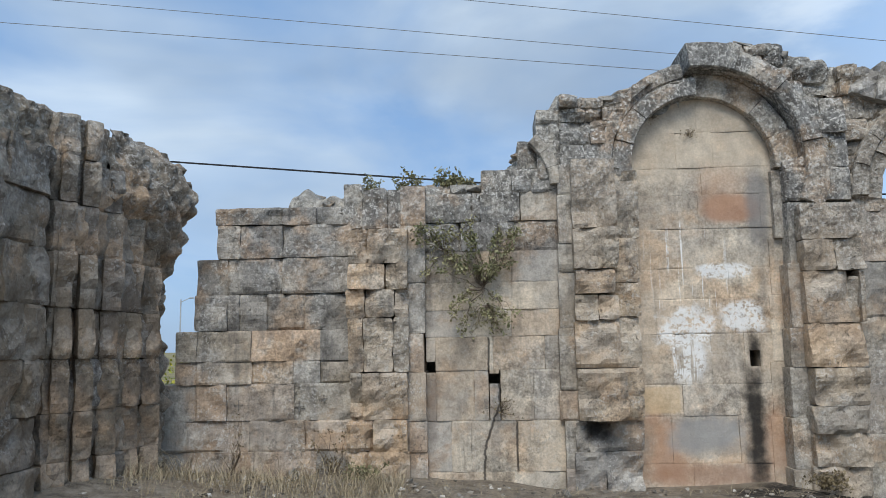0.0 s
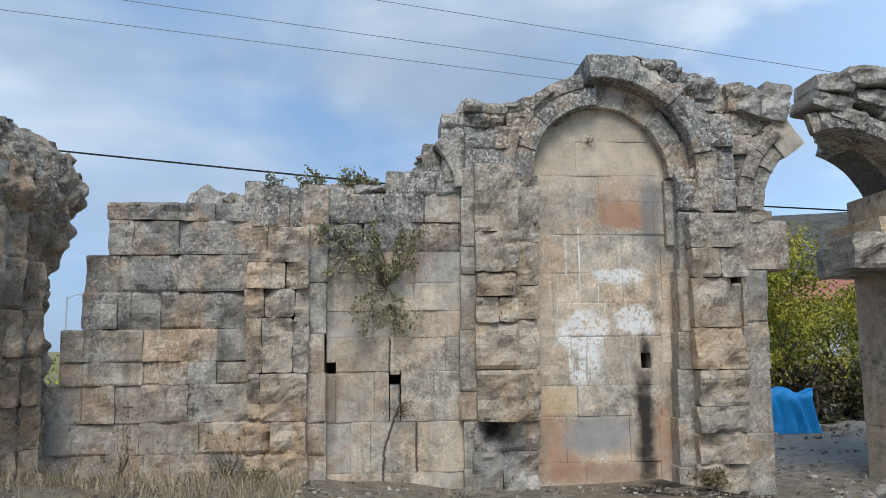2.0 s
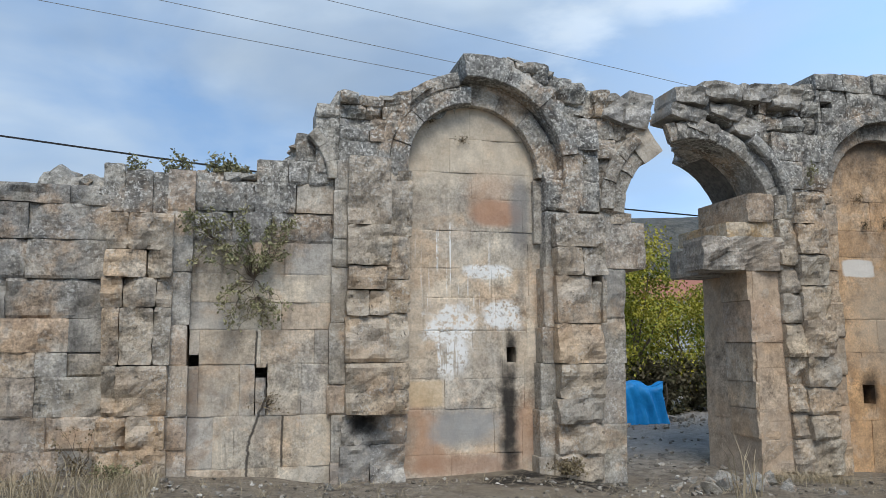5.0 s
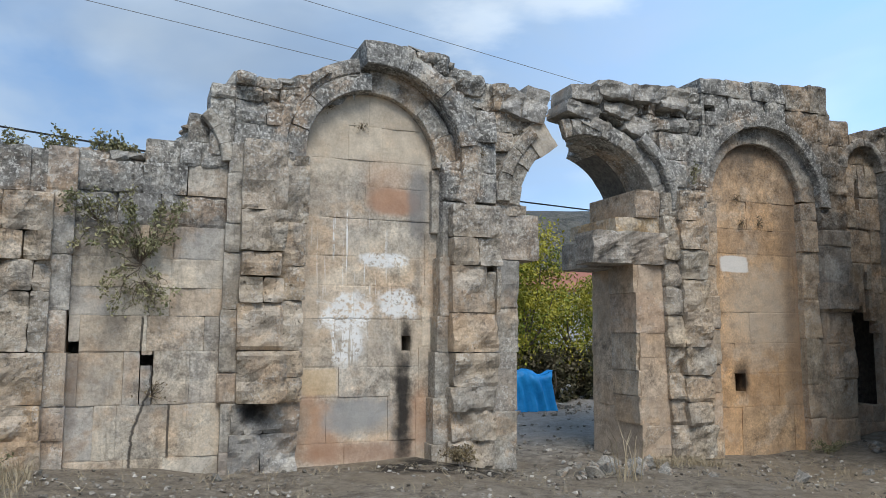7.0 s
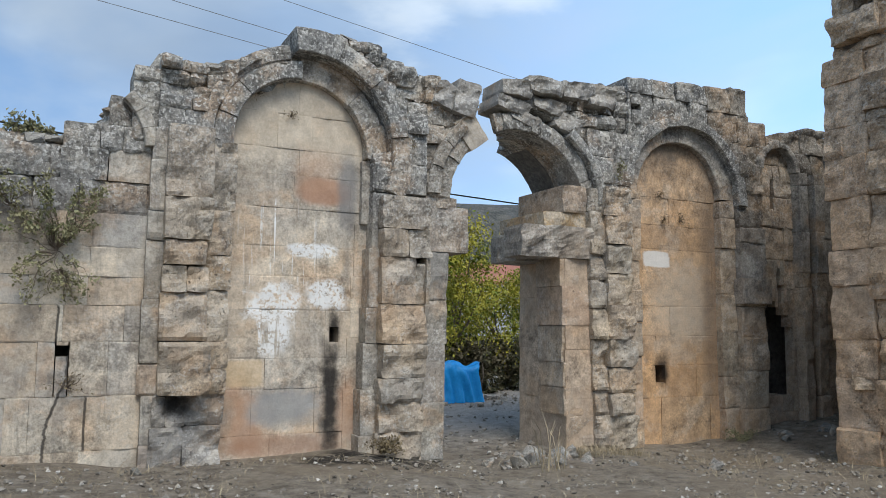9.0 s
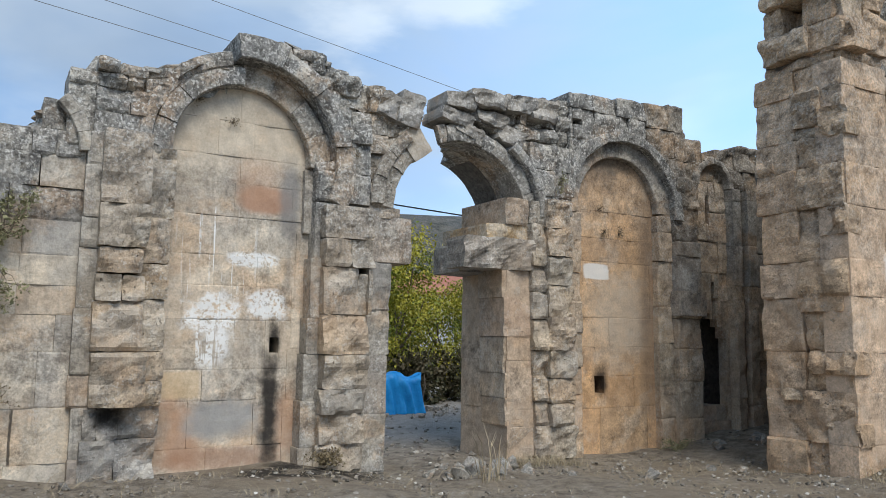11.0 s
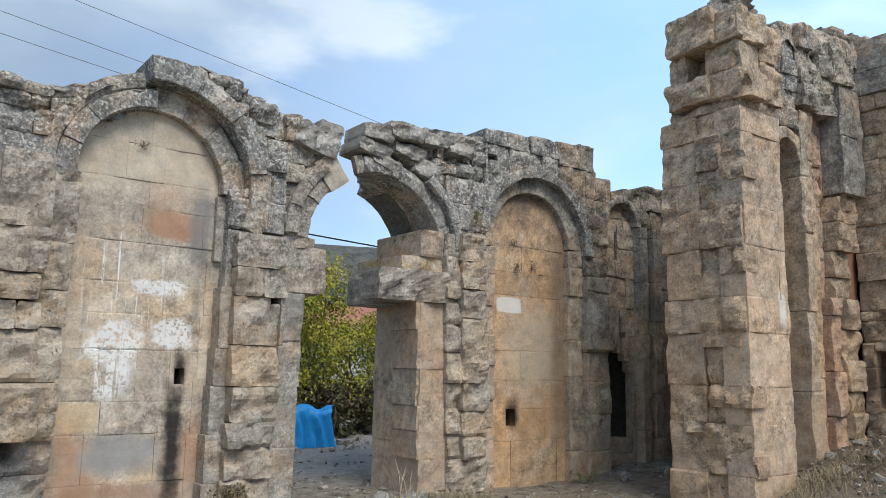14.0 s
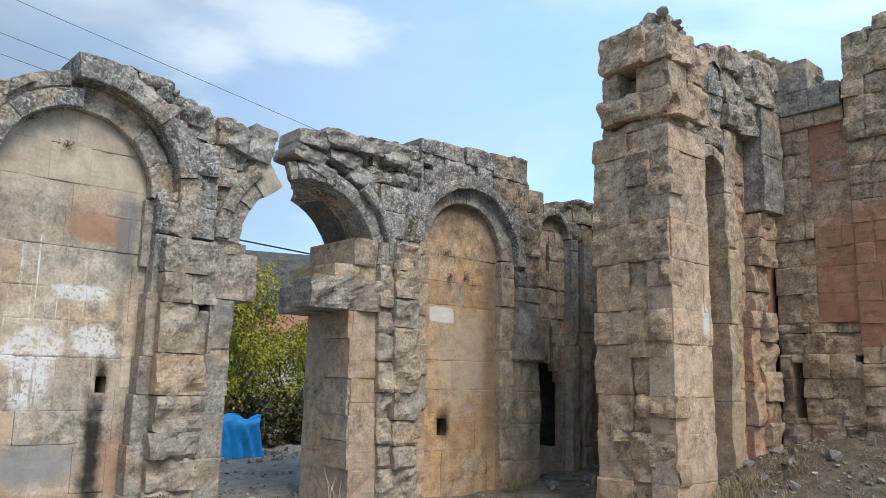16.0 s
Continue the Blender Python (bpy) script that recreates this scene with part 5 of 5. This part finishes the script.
def tree(name, base, height, spread_r, leaves, leaf, label, clumps=34, bare=0.12):
    root = tagged(new(name), label, "tree")
    root.location = base
    bm, crown = bmesh.new(), bmesh.new()
    limb(bm, (0, 0, -0.1), (0.1, 0, height * 0.35), 0.13, 0.09)
    for i in range(9):
        a = 6.28 * i / 9 + random.uniform(-0.3, 0.3)
        r = spread_r * random.uniform(0.5, 0.9)
        limb(bm, (0.1, 0, height * random.uniform(0.16, 0.35)), (r * math.cos(a), r * math.sin(a), height * random.uniform(0.55, 0.92)), 0.05, 0.012, 5, 0.15)
    for i in range(clumps):
        a, h = random.uniform(0, 6.28), random.uniform(bare, 1.0)
        r = spread_r * math.sqrt(random.random()) * (1.0 - 0.55 * max(0, h - 0.45))
        leaf_cloud(crown, (r * math.cos(a), r * math.sin(a), height * h), random.uniform(0.28, 0.6), leaves // clumps, leaf)
    part("trunk", bm, BARK, root)
    part("crown", crown, LEAVES_LIME, root)
    return root


random.seed(11)
tree("tree", (8.5, 17.0, -0.2), 4.3, 1.25, 15000, 0.085, "leafy green and yellow tree outside the gateway", 110, 0.24)
tree("tree", (10.7, 17.8, -0.2), 3.1, 1.35, 12000, 0.085, "leafy yellow-green tree beside the lane", 90, 0.3)
tree("tree", (9.6, 19.5, -0.2), 2.9, 1.6, 8000, 0.09, "leafy yellow-green tree before the far house", 70, 0.2)
# dense dark leaves stand in for the shade at the trees' foot
bush = tagged(new("bush"), "low scrub at the lane's edge, coloured dark for the shade under the trees", "bush")
bush.location = (10.2, 16.4, -0.1)
bm = bmesh.new()
for i in range(60):
    leaf_cloud(bm, (random.uniform(-2.6, 3.2), random.uniform(-0.3, 0.7), random.uniform(0.1, 1.2)), 0.4, 230, 0.12)
part("foliage", bm, LEAVES_DARK, bush)
bush_left = tagged(new("bush"), "yellowing scrub seen past the wall's broken end", "bush")
bush_left.location = (-9.4, 24.0, 0.2)
bm = bmesh.new()
for i in range(26):
    leaf_cloud(bm, (random.uniform(-1.6, 1.8), random.uniform(-0.5, 0.5), random.uniform(0.1, 1.5)), 0.45, 70, 0.13)
part("foliage", bm, LEAVES_LIME, bush_left)

# blue tarpaulin over a heap
bm = bmesh.new()
g = []
for j in range(15):
    row = []
    for i in range(25):
        a, b = i / 24, j / 14
        x = -0.62 + 1.18 * a + 0.05 * math.sin(b * 5 + a * 3)
        h = 0.8 - 0.06 * a + 0.1 * max(0.0, a - 0.85) * 5 - 0.1 * math.sin(a * 9.0) * (b > 0.4) * 0.3
        edge = 1 - b
        z = h * (1 - edge ** 2.6) + 0.02
        y = -0.24 * edge - 0.02 + 0.035 * math.sin(a * 31 + b * 4) * edge + 0.06 * fbm((a * 5, b * 3, 2.0))
        z += 0.05 * fbm((a * 4, 1.0, 0.3)) * b
        x += (0.05 * edge * (a - 0.2))
        row.append(bm.verts.new((x, y, z)))
    g.append(row)
for j in range(6):
    g.append([bm.verts.new((v.co.x * 0.99, 0.12 + j * 0.1, v.co.z * (1 - 0.12 * j * j / 6) - 0.02 * j)) for v in g[14]])
for j in range(len(g) - 1):
    for i in range(24):
        bm.faces.new((g[j][i], g[j][i + 1], g[j + 1][i + 1], g[j + 1][i]))
tarp = tagged(obj("tarpaulin", bm, TARP, smooth=True), "bright blue plastic tarpaulin draped over a heap", "tarpaulin")
tarp.location = (7.4, 14.4, ground_z(7.4, 14.0) - 0.02)
bm = bmesh.new()
limb(bm, (0, 0, -0.1), (0.05, 0.02, 0.98), 0.018, 0.014)
stake = tagged(obj("stake", bm, BARK), "thin wooden stake at the tarpaulin's corner", "stake")
stake.location = (7.98, 14.25, -0.1)

for i in range(26):
    o = new("field_stone", random.choice(BOULDERS))
    s = random.uniform(0.1, 0.34)
    x, y = random.uniform(6.9, 9.9), random.uniform(14.0, 15.2)
    if x < 8.3:
        y, s = random.uniform(13.55, 13.85), s * 0.5
    o.matrix_basis = Matrix.LocRotScale((x, y, ground_z(x, y) + s * 0.15), Euler((random.random(), random.random(), random.random() * 6)), (s, s, s * 0.7))
    tagged(o, "broken grey stone heaped beside the tarpaulin", "stone", "stones beside the lane")

# far house
house = tagged(new("house"), "pale rendered house with a red tiled roof", "house")
house.location = (20.0, 33.5, 0.0)
bm = bmesh.new()
bmesh.ops.create_cube(bm, size=1.0, matrix=pose(0, 2, 1.7) @ Matrix.Diagonal((5.0, 4.0, 4.4, 1)))
part("wall", bm, RENDER_GREY, house)
bm = bmesh.new()
pts = [(-2.9, -0.4, 3.85), (2.9, -0.4, 3.85), (2.9, 2, 4.95), (-2.9, 2, 4.95), (2.9, 4.4, 3.85), (-2.9, 4.4, 3.85)]
v = [bm.verts.new(q) for q in pts]
w = [bm.verts.new((q[0], q[1], q[2] - 0.12)) for q in pts]
for f in ((0, 1, 2, 3), (3, 2, 4, 5)):
    bm.faces.new([v[i] for i in f])
    bm.faces.new([w[i] for i in f[::-1]])
for a, b in ((0, 1), (1, 2), (2, 4), (4, 5), (5, 3), (3, 0)):
    bm.faces.new((v[a], w[a], w[b], v[b]))
part("roof", bm, ROOF_RED, house)

# hills on the horizon
def hill(x0, x1, y, height, depth, label, seed):
    bm = bmesh.new()
    n, m = 60, 14
    g = []
    for j in range(m + 1):
        b = j / m
        g.append([bm.verts.new((x0 + (x1 - x0) * i / n, y + depth * b, -6 + (height + 6) * math.sin(b * 1.5708) ** 0.8 * (0.86 + 0.22 * fbm((i * 0.07 + seed, b * 1.5, seed), 4)))) for i in range(n + 1)])
    for j in range(m):
        for i in range(n):
            bm.faces.new((g[j][i], g[j][i + 1], g[j + 1][i + 1], g[j + 1][i]))
    return tagged(obj("backdrop", bm, HILL, smooth=True), label, "hill", kind="structure")


hill(110, 1800, 320, 102, 160, "scrub-covered brown hill on the horizon", 2.0)

# pole far off, and its lamp arm
bm = bmesh.new()
limb(bm, (0, 0, -1), (0, 0, 6.0), 0.07, 0.05, 8, 0.0)
pole = tagged(new("utility_pole"), "grey utility pole far beyond the wall", "pole")
pole.location = (-23.4, 60, 0.3)
part("shaft", bm, METAL_GREY, pole)
bm = bmesh.new()
limb(bm, (0, 0, 5.8), (0.7, 0, 6.1), 0.03, 0.025, 6, 0.0)
part("arm", bm, METAL_GREY, pole)
bm = bmesh.new()
bmesh.ops.create_cube(bm, size=1.0, matrix=pose(0.85, 0, 6.1) @ Matrix.Diagonal((0.4, 0.14, 0.1, 1)))
bmesh.ops.bevel(bm, geom=bm.edges[:], offset=0.03, segments=2, affect="EDGES")
part("lamp_head", bm, METAL_GREY, pole)


# ---- overhead lines ----
def cable(a, b, radius, sag, label, material):
    a, b = Vector(a), Vector(b)
    bm = bmesh.new()
    rings = []
    n = 24
    for i in range(n + 1):
        t = i / n
        c = a.lerp(b, t) - Vector((0, 0, sag * 4 * t * (1 - t)))
        rings.append([bm.verts.new(c + Vector((0, math.cos(q) * radius, math.sin(q) * radius))) for q in (0, 2.09, 4.19)])
    for p, q in zip(rings, rings[1:]):
        for s in range(3):
            bm.faces.new((p[s], p[(s + 1) % 3], q[(s + 1) % 3], q[s]))
    return tagged(obj("cable", bm, material), label, "cable", "overhead cables")


cable((-30, 22, 13.64), (20, 22, 7.97), 0.012, 0.0, "thin grey overhead wire", WIRE)
cable((-30, 22, 14.75), (20, 22, 8.27), 0.012, 0.0, "thin grey overhead wire", WIRE)
cable((-12, 22, 13.7), (40, 22, 6.2), 0.012, 0.0, "thin grey overhead wire", WIRE)
cable((-14, 10.9, 5.45), (0.6, 10.9, 3.96), 0.015, 0.02, "thick black service cable behind the wall", BLACK)
cable((0.6, 10.9, 3.95), (14, 12.5, 3.67), 0.014, 0.02, "thick black service cable behind the wall", BLACK)


# ---- plants on the wall ----
def shrub(name, base, reach, count, leaves, label, material, droop=0.0, leaf=0.045):
    root = tagged(new(name), label, "plant")
    root.location = base
    twigs, green = bmesh.new(), bmesh.new()
    for i in range(count):
        a = random.uniform(0, 6.28)
        end = Vector((reach[0] * random.uniform(-1, 1), -abs(reach[1] * random.uniform(0.1, 1)), reach[2] * random.uniform(0.25, 1)))
        if random.random() < droop:
            end.z *= -0.8
        mid = end * 0.5 + Vector((random.uniform(-0.05, 0.05), -0.03, random.uniform(0, 0.08)))
        limb(twigs, (0, 0, 0), mid, 0.005, 0.0035, 4, 0.2)
        limb(twigs, mid, end, 0.0035, 0.0015, 4, 0.2)
        for k in range(leaves):
            t = random.uniform(0.3, 1.0)
            p = (mid * (1 - t) + end * t) if t > 0.5 else mid * t * 2
            leaf_cloud(green, p, 0.07, 3, leaf)
    part("stem", twigs, BARK, root)
    part("leaves", green, material, root)
    return root


random.seed(21)
shrub("wall_shrub", (0.03, 9.44, 2.4), (0.6, 0.26, 0.75), 38, 15, "straggling leafy shrub rooted in a wall joint", LEAVES_DULL, 0.3)
shrub("wall_shrub", (-0.42, 9.42, 2.86), (0.42, 0.2, 0.4), 20, 10, "small straggling plant on the wall face", LEAVES_DULL, 0.4)
shrub("wall_shrub", (0.06, 9.46, 2.2), (0.24, 0.14, 0.5), 16, 6, "thin leafy trail hanging in a crack", LEAVES_DULL, 1.0, 0.04)
shrub("wall_shrub", (0.2, 9.46, 0.92), (0.22, 0.1, 0.16), 10, 3, "wiry brown creeper beside a crack", LEAVES_DRY, 0.5, 0.03)
for x, s in ((-1.38, 0.22), (-0.98, 0.24), (-0.82, 0.34), (-0.5, 0.28), (-0.32, 0.26), (-0.12, 0.14)):
    shrub("weed", (x, 9.75, TOP_LEFT(x) - 0.03), (0.13, 0.12, s), 8, 7, "small green weed on top of the wall", LEAVES_DULL, 0.0, 0.05)
shrub("weed", (-1.75, 9.28, 0.2), (0.25, 0.3, 0.6), 18, 4, "dry brown weed at the wall's foot", LEAVES_DRY, 0.0, 0.035)
shrub("weed", (-1.35, 9.15, 0.18), (0.25, 0.25, 0.22), 16, 8, "low green weed at the wall's foot", LEAVES_DULL, 0.0, 0.04)
shrub("weed", (-2.9, 9.2, 0.24), (0.15, 0.2, 0.8), 9, 3, "dry brown weed at the wall's foot", LEAVES_DRY, 0.0, 0.03)
shrub("weed", (3.75, 9.2, 0.05), (0.22, 0.25, 0.2), 18, 8, "dry brown weed at the pilaster's foot", LEAVES_DRY, 0.0, 0.04)
shrub("weed", (9.9, 9.3, -0.2), (0.4, 0.25, 0.25), 20, 8, "dark scrub at the niche's foot", LEAVES_DULL, 0.0, 0.04)
for x, y, z in ((2.2, 9.64, 4.5), (2.62, 9.64, 4.26), (8.62, 9.6, 3.72), (8.72, 9.6, 3.34), (9.05, 9.6, 3.34), (4.16, 9.38, 4.0)):
    shrub("weed", (x, y, z), (0.06, 0.07, 0.08), 5, 4, "tiny dry weed growing from a joint", LEAVES_DRY, 0.5, 0.025)
shrub("weed", (7.55, 9.28, 3.95), (0.1, 0.12, 0.22), 8, 6, "small weed growing from the arch", LEAVES_DULL, 0.3, 0.035)


# ---- dry grass, gravel and fallen stones ----
def tuft(bm, x, y, n, h, lean=0.5, wide=0.0028):
    z = ground_z(x, y)
    for i in range(n):
        a, l = random.uniform(0, 6.28), h * random.uniform(0.4, 1.2)
        d = Vector((math.cos(a), math.sin(a), 0))
        o = Vector((x + random.gauss(0, 0.05), y + random.gauss(0, 0.05), z - 0.02))
        side = Vector((-d.y, d.x, 0)) * wide
        m = o + d * l * lean * 0.35 + Vector((0, 0, l * 0.6))
        e = o + d * l * lean * random.uniform(0.7, 1.3) + Vector((0, 0, l * random.uniform(0.75, 1.0)))
        a0, a1, b0, b1, c = (bm.verts.new(q) for q in (o - side, o + side, m - side * 0.8, m + side * 0.8, e))
        bm.faces.new((a0, a1, b1, b0))
        bm.faces.new((b0, b1, c))


random.seed(31)
bm = bmesh.new()
for i in range(520):
    x = random.uniform(-5.2, -0.9) if i % 4 else random.uniform(-4, 12)
    y = 9.25 - abs(random.gauss(0, 0.8)) if i % 4 else random.uniform(6.0, 9.1)
    if i % 4 == 0 and random.random() < 0.5:
        continue
    tuft(bm, x, y, 9, random.uniform(0.06, 0.26) if x < -0.9 else 0.1, 0.8)
for i in range(60):
    tuft(bm, random.uniform(-4.3, -1.2), random.uniform(8.1, 9.0), 4, random.uniform(0.3, 0.55), 1.2)
for i in range(130):
    tuft(bm, random.uniform(6.5, 7.6), random.uniform(8.7, 9.25), 6, 0.16, 0.8)
    tuft(bm, random.uniform(9.0, 12.0), random.uniform(4.6, 5.8), 6, 0.14, 0.8)
    tuft(bm, random.uniform(9.3, 12.6), random.uniform(3.4, 5.6), 8, 0.12, 1.1)
    tuft(bm, random.gauss(10.4, 0.4), random.gauss(5.6, 0.15), 8, 0.2, 0.9)
for i in range(1500):
    x, y = random.uniform(-5, 12.5), random.uniform(5.2, 9.25)
    tuft(bm, x, y, 3, random.uniform(0.05, 0.14), 3.2)
tagged(obj("dry_grass", bm, STRAW), "bleached dry grass along the wall's foot", "grass", kind="stuff")
bm = bmesh.new()
for i in range(9):
    tuft(bm, 5.55 + random.gauss(0, 0.1), 8.1 + random.gauss(0, 0.1), 3, random.uniform(0.5, 0.95), 0.5, 0.0055)
tagged(obj("tall_grass", bm, STRAW), "tall bleached grass stalks before the gateway", "grass", kind="stuff")

verts, faces = [], []
shape = [np.array([v.co[:] for v in boulder(40 + s, 9).vertices]) for s in range(4)]
tris = [[p.vertices[:] for p in boulder(40 + s, 9).polygons] for s in range(4)]
def scatter(n, area, lo, hi):
    for i in range(n):
        x, y = area()
        s = lo + (hi - lo) * random.random() ** 3
        k = random.randrange(4)
        base = len(verts)
        c, sn = math.cos(i), math.sin(i)
        for q in shape[k]:
            verts.append((x + s * (q[0] * c - q[1] * sn), y + s * (q[0] * sn + q[1] * c), ground_z(x, y) + s * (q[2] * 0.7 + 0.12)))
        faces.extend(tuple(base + j for j in f) for f in tris[k])
scatter(6500, lambda: (random.uniform(-5, 12.5), random.uniform(5.6, 9.3)), 0.01, 0.075)
scatter(1900, lambda: (random.uniform(7, 13.5), random.uniform(3.4, 6.4)), 0.012, 0.08)
scatter(50, lambda: (random.uniform(10.3, 13), random.uniform(3.6, 6.0)), 0.06, 0.17)
scatter(300, lambda: (random.uniform(5, 7.2), random.uniform(8.3, 11.5)), 0.012, 0.1)
scatter(1200, lambda: (random.uniform(5, 13), random.uniform(11, 15.5)), 0.015, 0.09)
me = bpy.data.meshes.new("gravel")
me.from_pydata(verts, [], faces)
me.materials.append(GRAVEL)
tagged(new("gravel", me), "scattered grey gravel and chips of stone", "gravel", kind="stuff")
for x, y, s in ((5.4, 8.6, 0.26), (5.7, 8.75, 0.3), (5.9, 8.5, 0.2), (6.15, 8.8, 0.28), (5.6, 8.95, 0.24), (6.3, 8.4, 0.18), (7.7, 7.6, 0.2), (8.9, 7.7, 0.17), (9.2, 7.4, 0.15), (10.9, 8.3, 0.25), (11.4, 7.9, 0.3), (11.8, 5.4, 0.22),
                (0.9, 9.05, 0.16), (-0.85, 9.0, 0.1), (11.3, 5.2, 0.2), (10.7, 4.9, 0.16), (11.0, 8.6, 0.3), (6.6, 7.9, 0.15), (-2.2, 9.15, 0.22), (5.1, 8.85, 0.2), (5.25, 8.7, 0.14), (5.5, 9.2, 0.2), (5.85, 9.05, 0.26), (6.05, 9.15, 0.18), (6.4, 8.95, 0.24), (6.5, 8.7, 0.16),
                (6.0, 8.65, 0.22), (5.75, 8.45, 0.13), (11.6, 6.0, 0.18), (12.0, 5.75, 0.2), (11.5, 4.7, 0.24), (10.9, 5.4, 0.14), (10.2, 8.6, 0.18), (10.5, 8.9, 0.22)):
    o = new("fallen_stone", random.choice(BOULDERS))
    o.matrix_basis = Matrix.LocRotScale((x, y, ground_z(x, y) + s * 0.1), Euler((random.random(), random.random(), random.random() * 6)), (s * 1.2, s, s * 0.75))
    tagged(o, "loose broken stone lying on the earth", "stone", "fallen stones")
